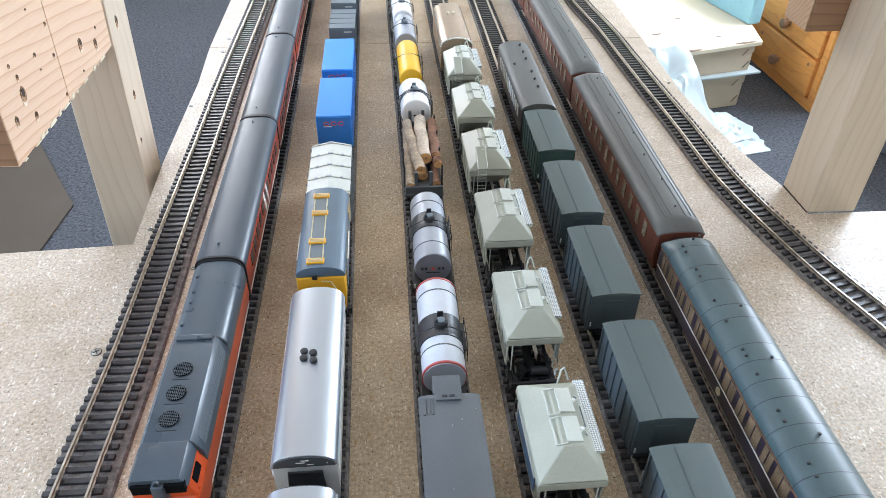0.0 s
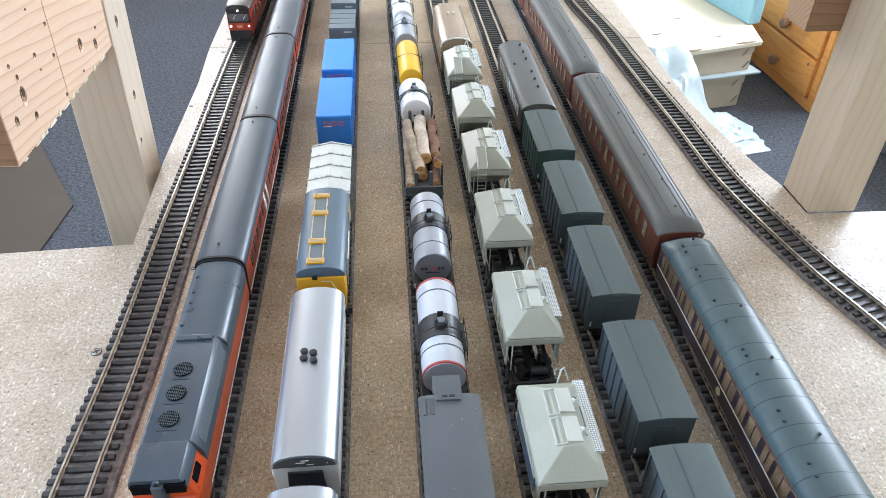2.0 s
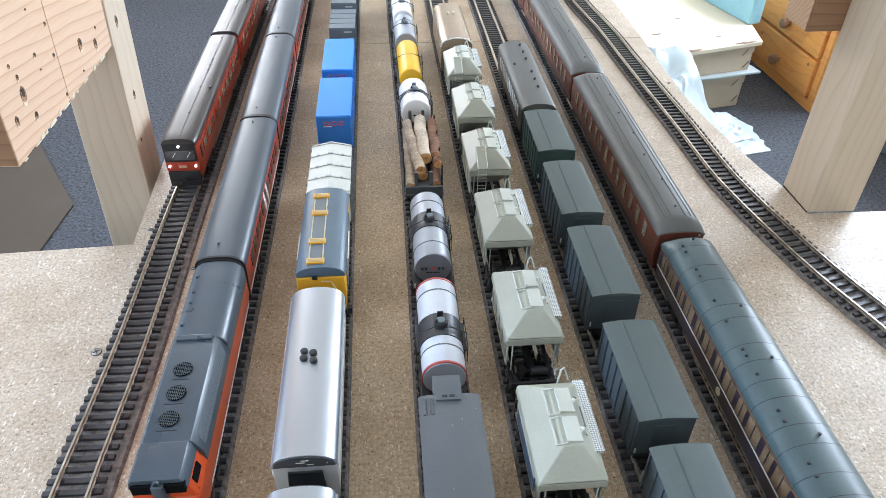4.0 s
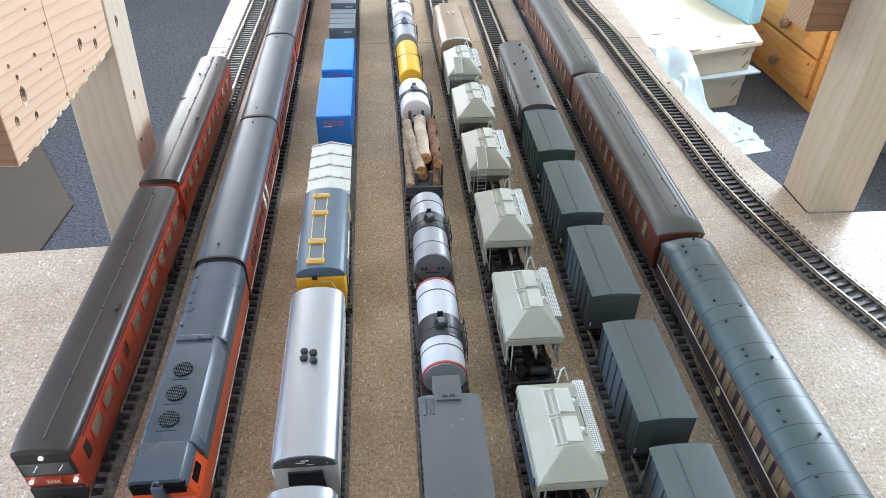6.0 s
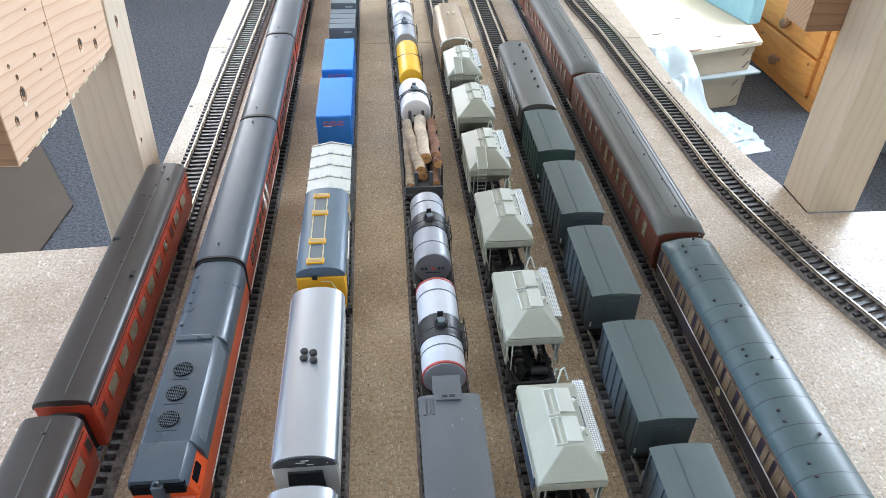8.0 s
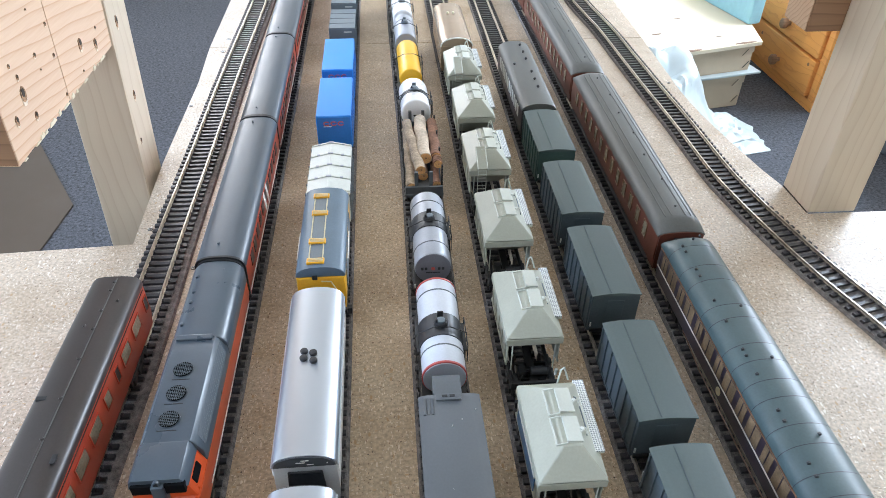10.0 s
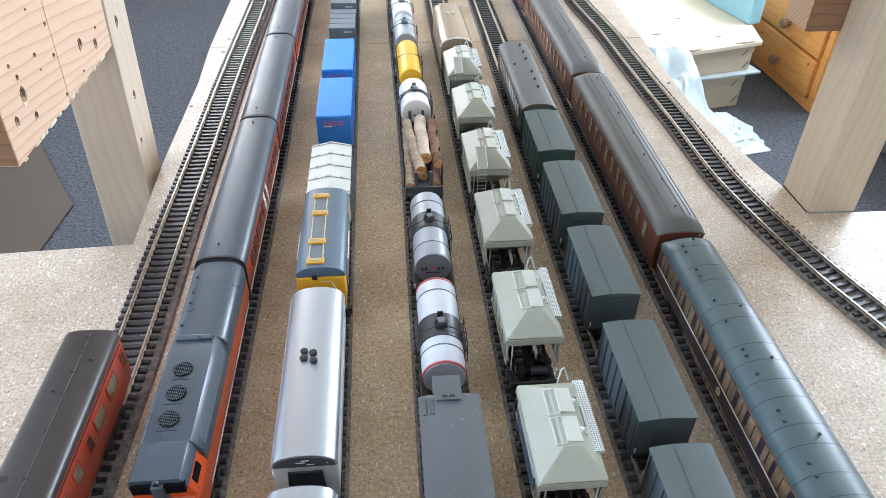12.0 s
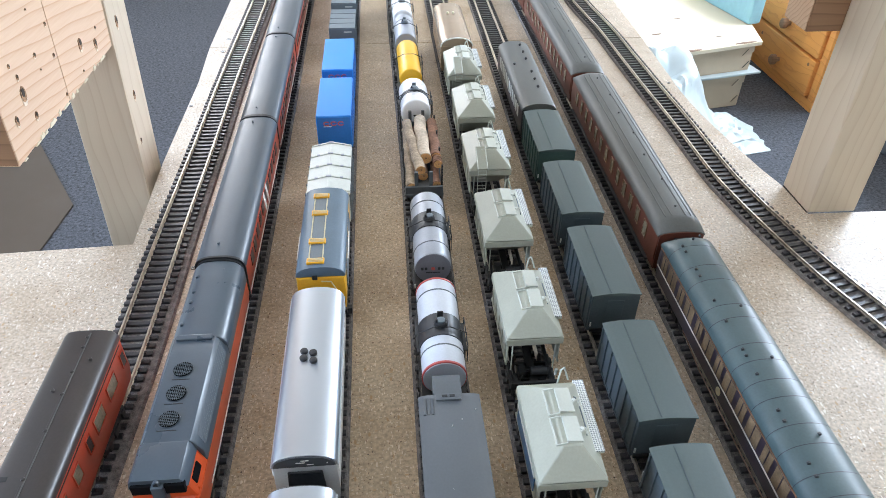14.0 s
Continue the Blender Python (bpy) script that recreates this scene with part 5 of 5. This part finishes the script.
        cylinder(0.0007, 0.010, pose(0.0085, s * 0.0335, 0.0150), 8, bm)
        part("brake_gear", bm, BLACK, v, "black brake gear")
        part("buffer_knob", cylinder(0.0009, 0.004, pose(0.012, s * 0.034, 0.0150), 8), PALE_GREY, v)
    bogie(v, -0.0265, 0.018)
    bogie(v, 0.0265, 0.018)
    couplers(v, 0.0375)
    return v


def beige_van():
    y0, y1 = 0.6720, 0.7790
    L = (y1 - y0) / 2
    v = stand("arched_roof_van", "d", (y0 + y1) / 2, "silver-beige arched roof van with two roof vents", "van")
    half = 0.0158
    part("body", box(-half, half, -L, L, 0.0080, 0.0335, 0.0005), BEIGE, v)
    smooth(part("roof", extrude(arc(half + 0.0003, 0.0335, 0.0085, 20, 2.1), -L, L, bevel=0.0004), BEIGE, v), 40)
    ribs(v, L, half + 0.0003, 0.0335, 0.0085, 2.1, (-L + 0.0005,), PALE_GREY, 0.0012, name="roof_hoop")
    roof_vents(v, [(-0.003, 0.018), (0.003, 0.018)], half, 0.0335, 0.0085, 2.1, CREAM_TRIM, 1.6)
    bogie(v, -L + 0.02)
    bogie(v, L - 0.02)
    couplers(v, L)
    return v


# -- green vans --
def green_van(mat, label):
    v = thing("covered_van", label, "van", pose(0, 0, 0), "green covered vans")
    L, half, e = 0.0336, 0.0140, 0.0358
    part("body", box(-half, half, -L + 0.0006, L - 0.0006, 0.0085, e, 0.0005), mat, v, "dark ribbed body")
    prof = [(hx, e + 0.0016 * (1 - (hx / (half + 0.0006)) ** 2)) for hx in [(half + 0.0006) * (1 - i / 7) for i in range(15)]]
    smooth(part("roof", extrude(prof + [(-half - 0.0006, e - 0.0006), (half + 0.0006, e - 0.0006)], -L, L, bevel=0.0003), GREEN_ROOF, v, "green-grey curved roof"), 30)
    for x in (-0.0036,):
        z = e + 0.0016 * (1 - (x / half) ** 2)
        part("roof_seam", box(x - 0.0002, x + 0.0002, -L + 0.001, L - 0.001, z - 0.0002, z + 0.00025), mat if x < 0 else GREEN_ROOF, v)
    for s in (-1, 1):
        for k in range(8):
            y = -L + 0.003 + k * (2 * L - 0.006) / 7
            part("side_rib", box(s * half - 0.0009, s * half + 0.0009, y - 0.0006, y + 0.0006, 0.0090, e - 0.001), mat, v)
        part("sill", box(s * half - 0.0004, s * half + 0.0009, -L + 0.001, L - 0.001, 0.0085, 0.0100), mat, v)
        part("end_sill", box(-half + 0.001, half - 0.001, s * L - 0.0008, s * L + 0.0002, 0.0085, 0.0105), BLACK, v)
        part("end_panel", box(-0.0052, 0.0052, s * (L - 0.0006) - 0.0003, s * (L - 0.0006) + 0.0003, 0.0125, 0.0315, 0.0002), mat, v)
        for sx in (-1, 1):
            part("lamp_iron", cylinder(0.0005, 0.0030, pose(sx * (half - 0.001), s * (L + 0.0006), 0.0145), 8), PALE_GREY, v)
    axle(v, -L + 0.016)
    axle(v, L - 0.016)
    couplers(v, L + 0.002)
    return v


def short_coach():
    y0, y1 = 0.5275, 0.6680
    L = (y1 - y0) / 2
    v = coach("guards_coach", "e", y0, y1, "dark brown coach with a grey vented roof", COACH_DARK, COACH_ROOF, 0.0330, 0.0065, 0.0146, PALE_GREY, win=(12, 0.0060), gang=False, power=2.1, zw=(0.0200, 0.0300))
    roof_vents(v, [(0.0044, 0.0584), (0.0046, 0.0412), (0.0044, 0.0242), (-0.0080, 0.0138), (0.0046, -0.0054), (0.0044, -0.0218), (0.0044, -0.0376)], 0.0146, 0.0330, 0.0065, 2.1, BLACK, 1.5)
    part("end_board", box(-0.0140, 0.0140, -L - 0.0006, -L + 0.0002, 0.010, 0.0345), BLACK, v, "black coach end")
    return v


def far_coach(y0, y1):
    L = (y1 - y0) / 2
    v = coach("passenger_coach", "f", y0, y1, "red-brown passenger coach with a dusty grey roof", COACH_MAROON, COACH_ROOF, 0.0345, 0.0090, 0.0152, GLASS, win=(13, 0.0062), gang=False, droop=0.011, power=2.2, group="coaches on the outer siding", zw=(0.0195, 0.0305), frame_mat=COACH_WOOD)
    for x in (-0.0085, -0.0045, 0.0045, 0.0085, 0.0118):
        z = 0.0345 + 0.0090 * (1 - (abs(x) / 0.0158) ** 2.2) ** (1 / 2.2)
        part("roof_strip", box(x - 0.0003, x + 0.0003, -L + 0.011, L - 0.011, z - 0.0003, z + 0.0003), COACH_ROOF, v, "thin roof strip")
    roof_vents(v, [(0.0010 + 0.0022 * (k % 2), -L + 0.020 + k * (2 * L - 0.04) / 6) for k in range(7)], 0.0152, 0.0345, 0.0090, 2.2, COACH_ROOF)
    for s in (-1, 1):
        part("end_wall", extrude([(x * 0.96, z) for x, z in arc(0.0152, 0.0345, 0.0030, 14, 2.2)] + [(-0.0146, 0.009), (0.0146, 0.009)], s * L - 0.0004 + s * 0.0005, s * L + 0.0004 + s * 0.0005), COACH_MAROON, v, "red-brown end wall")
        part("gangway", box(-0.0050, 0.0050, s * (L + 0.002) - 0.0016, s * (L + 0.002) + 0.0016, 0.0095, 0.0335, 0.0004), RUBBER, v, "black gangway")
        part("step_board", box(s * 0.0150 - 0.0012, s * 0.0150 + 0.0012, -L + 0.01, L - 0.01, 0.0080, 0.0090), BLACK, v)
    return v


def blue_roof_coach():
    y0, y1 = 0.0950, 0.3370
    L = (y1 - y0) / 2
    half, e, rise, pw = 0.0152, 0.0330, 0.0105, 2.15
    v = stand("varnished_coach", "f", (y0 + y1) / 2, "dark coach with varnished window band and blue-grey ribbed roof", "coach", "coaches on the outer siding")
    smooth(part("body", extrude(body_profile(half, 0.0080, e, 0.0010), -L, L, bevel=0.0006), COACH_DARK, v, "black-blue lower body"))
    roof = drooped(arc(half + 0.0005, e, rise, 24, pw), L, e, 0.010)
    smooth(part("roof", roof, COACH_BLUE_ROOF, v, "blue-grey canvas-covered roof"), 50)
    ribs(v, L, half + 0.0005, e, rise, pw, [y - 0.0034 for y in (0.1096, 0.0908, 0.0777, 0.0564, 0.0460, 0.0265, 0.0150, 0.0020, -0.0090, -0.0250, -0.0360, -0.0510, -0.062, -0.076, -0.088)], COACH_DARK, 0.0003, 0.00010, "roof_seam")
    places = [(-0.0086, y) for y in (0.1071, 0.1015, 0.0848, 0.0786, 0.0575, 0.0408, 0.0199, 0.0155, 0.003, -0.0195, -0.0258, -0.0486, -0.0552)]
    places += [(0.0050, 0.1150), (-0.0004, 0.1120), (0.0035, 0.0507), (0.0030, 0.0123), (0.0030, -0.035)]
    roof_vents(v, places, half, e, rise, pw, BLACK)
    for s in (-1, 1):
        x = s * half
        part("window_band", box(x - 0.0004, x + 0.0004, -L + 0.004, L - 0.004, 0.0195, 0.0318, 0.0001), COACH_MAROON_DARK, v, "dark maroon window band")
        for z in (0.0320, 0.0188):
            part("lining", box(x - 0.0008, x + 0.0008, -L + 0.002, L - 0.002, z, z + 0.0004), COACH_WOOD if z > 0.03 else PALE_GREY, v, "thin lining")
        y, k = -L + 0.010, 0
        while y < L - 0.012:
            w = (0.0125, 0.0085)[k % 2]
            part("window", box(x - 0.0006, x + 0.0006, y, y + w, 0.0202, 0.0310, 0.0002), COACH_BLIND, v, "window with drawn tan blind")
            part("mullion", box(x - 0.0008, x + 0.0008, y + w * 0.5 - 0.0003, y + w * 0.5 + 0.0003, 0.0202, 0.0310), COACH_MAROON_DARK, v)
            y += w + (0.0032, 0.0044)[k % 2]
            k += 1
        part("crest", cylinder(0.0024, 0.0004, pose(x + s * 0.0002, -L + 0.138, 0.0140) @ ALONG_X, 20), CREAM_TRIM, v, "round cream crest")
        part("truss_rod", rod([(s * 0.0135, -L + 0.05, 0.0070), (s * 0.0135, -L + 0.08, 0.0030), (s * 0.0135, L - 0.08, 0.0030), (s * 0.0135, L - 0.05, 0.0070)], 0.0004), COACH_WOOD, v)
    part("gangway", box(-0.0045, 0.0045, L, L + 0.0030, 0.0095, 0.0345, 0.0004), RUBBER, v, "black gangway")
    # white stub standing in for a small bright glint at the roof's end
    part("painted_glint", cylinder(0.0010, 0.0008, pose(-0.0118, L - 0.004, 0.0372), 10), WHITE_LINE, v)
    bogie(v, -L + 0.036)
    bogie(v, L - 0.036)
    couplers(v, L)
    return v


# ---- things on the floor beyond the layout ----
def drawer_chest():
    c = thing("chest_of_drawers", "orange-stained pine chest of drawers with round knobs", "chest of drawers", pose(1.43, 2.015, FLOOR))
    part("carcass", box(0, 0.45, 0, 0.95, 0, 0.36, 0.004), DRAWER_WOOD, c)
    part("plinth", box(-0.006, 0.0, 0.0, 0.95, 0.0, 0.036, 0.002), DRAWER_WOOD, c)
    part("corner_stile", box(-0.012, 0.0, -0.004, 0.026, 0.036, 0.355, 0.003), DRAWER_WOOD, c)
    for k in range(2):
        z = 0.042 + k * 0.130
        d = part("drawer", box(-0.020, 0.0, 0.036, 0.90, z, z + 0.121, 0.005), DRAWER_WOOD, c, "orange pine drawer front")
        for y in (0.245, 0.68):
            kb = cylinder(0.018, 0.020, pose(-0.042, y, z + 0.046) @ ALONG_X, 20, bevel=0.006)
            cylinder(0.008, 0.020, pose(-0.026, y, z + 0.046) @ ALONG_X, 14, kb)
            smooth(part("knob", kb, PINE_BEAM, d, "turned wooden knob"))
        for y, zz in ((0.07, 0.10), (0.40, 0.085)):
            part("wood_knot", cylinder(0.006, 0.0012, pose(-0.0202, y, z + zz) @ ALONG_X, 10), PINE_BEAM, d, "dark wood knot")


def board_stack():
    def carton(z, h, x1, turn, label):
        c = thing("carton", label, "carton", pose(1.205, 2.085, z, 0, 0, turn), "cartons in the stack")
        part("shell", box(-0.75, x1, 0, 0.46, 0, h, 0.002), CARD, c)
        part("lid_flap", box(-0.75, x1 + 0.002, -0.0016, 0.0, h * 0.72, h + 0.001, 0.0006), CARD, c)
        for x, zz in ((x1 - 0.02, 0.25), (x1 - 0.034, 0.75)):
            part("staple", rod([(x - 0.008, -0.003, h * zz - 0.010), (x + 0.010, -0.003, h * zz + 0.010)], 0.0012), BLACK, c, "dark wire staple")
    carton(FLOOR + 0.0005, 0.118, -0.005, 11, "flat brown cardboard carton standing on the carpet")
    p = part("paper_sheet", box(-0.75, 0.030, -0.018, 0.46, 0, 0.008, 0.003), BAG)
    p.matrix_world = pose(1.212, 2.082, FLOOR + 0.1202, 0, 0, 12)
    tagged(p, "white folded sheet lying between two cartons", "sheet")
    carton(FLOOR + 0.1288, 0.084, 0.0, 13, "pale stapled cardboard carton in the stack")
    bm = bmesh.new()
    rim = ((1.225, 2.080), (1.34, 2.62), (0.40, 2.85), (0.40, 1.852))
    z0, z1 = FLOOR + 0.2144, FLOOR + 0.2260
    top = [bm.verts.new((x, y, z1)) for x, y in rim]
    low = [bm.verts.new((x, y, z0)) for x, y in rim]
    bm.faces.new(top), bm.faces.new(low[::-1])
    for i in range(4):
        bm.faces.new((low[i], low[(i + 1) % 4], top[(i + 1) % 4], top[i]))
    panel = thing("cream_panel", "large cream board with chipped dark edge on top of the cartons", "board", pose(0, 0, 0))
    part("sheet", bm, CREAM, panel)
    for x, y, a, b in ((1.165, 2.072, 0.045, 0.006), (0.955, 2.013, 0.050, 0.007), (1.02, 2.30, 0.014, 0.003), (0.90, 2.16, 0.02, 0.004), (1.10, 2.13, 0.012, 0.002)):
        chip = part("chipped_patch", cylinder(1.0, 0.0016, pose(x, y, z1 + 0.0004, 0, 0, 14) @ Matrix.Diagonal((a, b, 1, 1)), 9), COACH_WOOD, panel, "dark chipped patch")
    bin_ = thing("storage_box", "light blue plastic storage box on the cream board", "box", pose(1.240, 2.225, z1 + 0.0005, 0, 0, 12))
    part("tub", box(0, 0.048, 0, 0.34, 0, 0.10, 0.008), BLUE_BOX, bin_)
    part("lid", box(-0.004, 0.052, -0.004, 0.344, 0.10, 0.112, 0.004), BLUE_BOX, bin_)


def plastic_bag():
    bm = bmesh.new()
    nx, ny = 70, 40
    grid = []
    for i in range(nx):
        row = []
        for j in range(ny):
            u, w = i / (nx - 1), j / (ny - 1)
            edge = min(w, 1 - w, 1 - u) * 2
            x = 0.60 + 0.61 * u + 0.035 * noise.noise((u * 5, w * 4, 3))
            back, front = 1.985 - 0.055 * u, 1.55 + 0.21 * u
            y = front + (back - front) * w + 0.03 * noise.noise((u * 4, w * 5, 9)) * (1 - w)
            s = min(1.0, max(0.0, (u - 0.55) / 0.22))
            crest = 0.075 + 0.235 * (1 - s * s * (3 - 2 * s)) - 0.03 * u
            body = min(1.0, (1 - (1 - w) ** 2) * 1.1) * min(1, (1 - u) * 7) * (1 if w < 0.93 else (1 - w) / 0.07)
            z = 0.003 + crest * body * (0.86 + 0.22 * noise.noise((u * 7, w * 4, 1))) + 0.014 * abs(noise.noise((u * 26, w * 9, 2))) * min(1, edge * 5)
            row.append(bm.verts.new((x, y, max(z, 0.003))))
        grid.append(row)
    for i in range(nx - 1):
        for j in range(ny - 1):
            bm.faces.new((grid[i][j], grid[i + 1][j], grid[i + 1][j + 1], grid[i][j + 1]))
    under = [grid[i][0] for i in range(nx)] + [grid[nx - 1][j] for j in range(1, ny)] + [grid[i][ny - 1] for i in range(nx - 2, -1, -1)] + [grid[0][j] for j in range(ny - 2, 0, -1)]
    low = [bm.verts.new((v.co.x, v.co.y, 0)) for v in under]
    for a in range(len(under)):
        b = (a + 1) % len(under)
        bm.faces.new((under[a], under[b], low[b], low[a]))
    bm.faces.new(low)
    ob = smooth(part("plastic_bag", bm, BAG), 25)
    ob.matrix_world = pose(-0.035, 0.012, FLOOR + 0.0005)
    tagged(ob, "crumpled pale blue-white plastic bag heaped against the cartons", "bag")


# ---- place everything ----
setting()
drawer_chest()
board_stack()
plastic_bag()
dark = thing("dark_case", "dark grey fabric case standing on the carpet", "case", pose(1.80, 1.42, FLOOR, 0, 0, 8))
part("shell", box(-0.25, 0.25, -0.4, 0.4, 0, 0.35, 0.02), VAN_GREY, dark)

orange_loco()
for y0, y1 in ((0.3322, 0.5105), (0.5145, 0.6905), (0.6945, 0.8700), (0.8740, 1.0495)):
    orange_coach(y0, y1, y0 < 0.4)

silver_unit(0.0650, 0.1720, (), "silver-painted van with an arched roof")
silver_unit(0.1870, 0.2985, ((-0.0036, 0.0062), (0.0010, 0.0048), (-0.0036, 0.0016), (0.0014, -0.0004)), "silver-painted van with four dark roof caps")
yellow_loco()
ridge_wagon()
for y0, y1, logo in ((0.5170, 0.5925, True), (0.6095, 0.6860, True)):
    flat_wagon("s", y0 - 0.006, y1 + 0.006, 0.0100, BLACK, "black flat wagon carrying a blue container")
    container("s", y0, y1, 0.0100, 0.0385, CONTAINER_BLUE, DARK_BLUE, "bright blue shipping container with a red emblem on its end", logo)
ribbed_wagon("s", 0.7360, 0.7960, 0.0300, MID_GREY, "blue-grey covered wagon with ribbed lid panels")
ribbed_wagon("s", 0.8040, 0.8800, 0.0340, MID_GREY, "blue-grey covered wagon with ribbed lid panels", 5)
ribbed_wagon("s", 0.8900, 0.9700, 0.0320, MID_GREY, "blue-grey covered wagon with ribbed lid panels", 5)

slate_van()
tank_wagon(0.2440, 0.3125, 0.0117, TANK_PALE, "pale grey tank wagon with red end bands and a dark saddle", TANK_SILVER, TANK_RED, (-0.0138, 0.0032), "black", (-0.0205, 0.0235))
tank_wagon(0.3350, 0.4055, 0.0116, TANK_SILVER, "silver-grey tank wagon with a dark lettered end", TANK_END, None, (-0.006, 0.0105), "black", (-0.022, 0.024), mark="bars")
log_wagon()
tank_wagon(0.5440, 0.5900, 0.0128, TANK_WHITE, "white round tank wagon with a grey strap", None, None, (-0.006, 0.000), "grey", (), mark="triangle")
tank_wagon(0.6180, 0.6920, 0.0108, TANK_YELLOW, "yellow tank wagon with black handrails", None, None, None, "", (), mark="triangle")
tank_wagon(0.7070, 0.7670, 0.0112, TANK_SILVER, "silver-white tank wagon with black handrails", TANK_SILVER, None, None, "grey", (0.012,))
tank_wagon(0.7780, 0.8350, 0.0112, TANK_WHITE, "white tank wagon with black handrails", None, None, None, "grey", (0.0,))
tank_wagon(0.8420, 0.9050, 0.0112, TANK_SILVER, "silver-white tank wagon with black handrails", TANK_SILVER, None, None, "grey", (0.0,))

plain, panelled, stepped = None, None, None
for k, y in enumerate((0.1985, 0.2865, 0.3730, 0.4590, 0.5415, 0.6260)):
    h = hopper(k == 0, k == 0, k in (3, 5))
    x = on_line(TRACKS["d"], y)
    h.matrix_world = pose(x, y, RAIL_Z)
beige_van()

first = green_van(VAN_SIDE, "slate-blue covered van with ribbed sides and curved green-grey roof")
last = green_van(GREEN_SIDE, "dark green covered van with ribbed sides and curved roof")
for k, y in enumerate((0.1518, 0.2334, 0.3222, 0.4044, 0.4878)):
    x = on_line(TRACKS["e"], y)
    turn = -math.degrees(math.atan2(on_line(TRACKS["e"], y + 0.05) - on_line(TRACKS["e"], y - 0.05), 0.1))
    m = pose(x, y, RAIL_Z, 0, 0, turn)
    if k in (0, 4):
        (first if k == 0 else last).matrix_world = m
    else:
        copy_thing(first, m)
short_coach()

blue_roof_coach()
far_coach(0.3440, 0.5860)
far_coach(0.5930, 0.8350)
far_coach(0.8420, 1.0840)

front_car = railcar("railcar_power_car", 0.1054, True, "red railcar with lit headlamps, black cab front and dark roof")
rear_car = railcar("railcar_trailer", 0.1072, False, "red railcar trailer with dark roof and raised duct")

track("a", 1.75, "curving model track with black sleepers on grey underlay", 0.0143, 0.0180)
track("b", 1.10, "model track under the orange train")
track("s", 1.00, "model track under the silver and yellow goods train")
track("c", 0.96, "model track under the tank wagons")
track("d", 0.96, "model track under the hopper wagons")
track("e", 1.10, "model track with standing vans and an empty far end")
track("f", 1.12, "model track under the outer coaches")
track("g", 1.30, "empty curved model track with black sleepers", 0.0156, 0.0145)


def motions():
    """The railcar runs in, slows and stops; rows give its rear end along the track."""
    rear = [(0.0, 1.517), (0.5, 1.442), (1.0, 1.367), (1.5, 1.292), (2.0, 1.217), (2.5, 1.143), (3.0, 1.068), (3.5, 0.992), (4.0, 0.916), (4.5, 0.841), (5.0, 0.766), (5.5, 0.696),
            (6.0, 0.638), (6.5, 0.5855), (7.0, 0.534), (7.5, 0.4875), (8.0, 0.444), (8.5, 0.405), (9.0, 0.372), (9.5, 0.343), (10.0, 0.3190), (10.5, 0.3000), (11.0, 0.2853), (11.5, 0.2778), (12.0, 0.2758), (12.5, 0.2755), (14.0, 0.2755)]
    for car, back, L in ((rear_car, 0.1095, 0.1072), (front_car, 0.3316, 0.1054)):
        rows = []
        for t, y in rear:
            yc = y - back
            x0, x1 = on_line(TRACKS["a"], yc - L * 0.7), on_line(TRACKS["a"], yc + L * 0.7)
            rows.append((t, pose((x0 + x1) / 2 + 0.0010, yc, RAIL_Z, 0, 0, -math.degrees(math.atan2(x1 - x0, 1.4 * L)))))
        walk(car, rows)


motions()
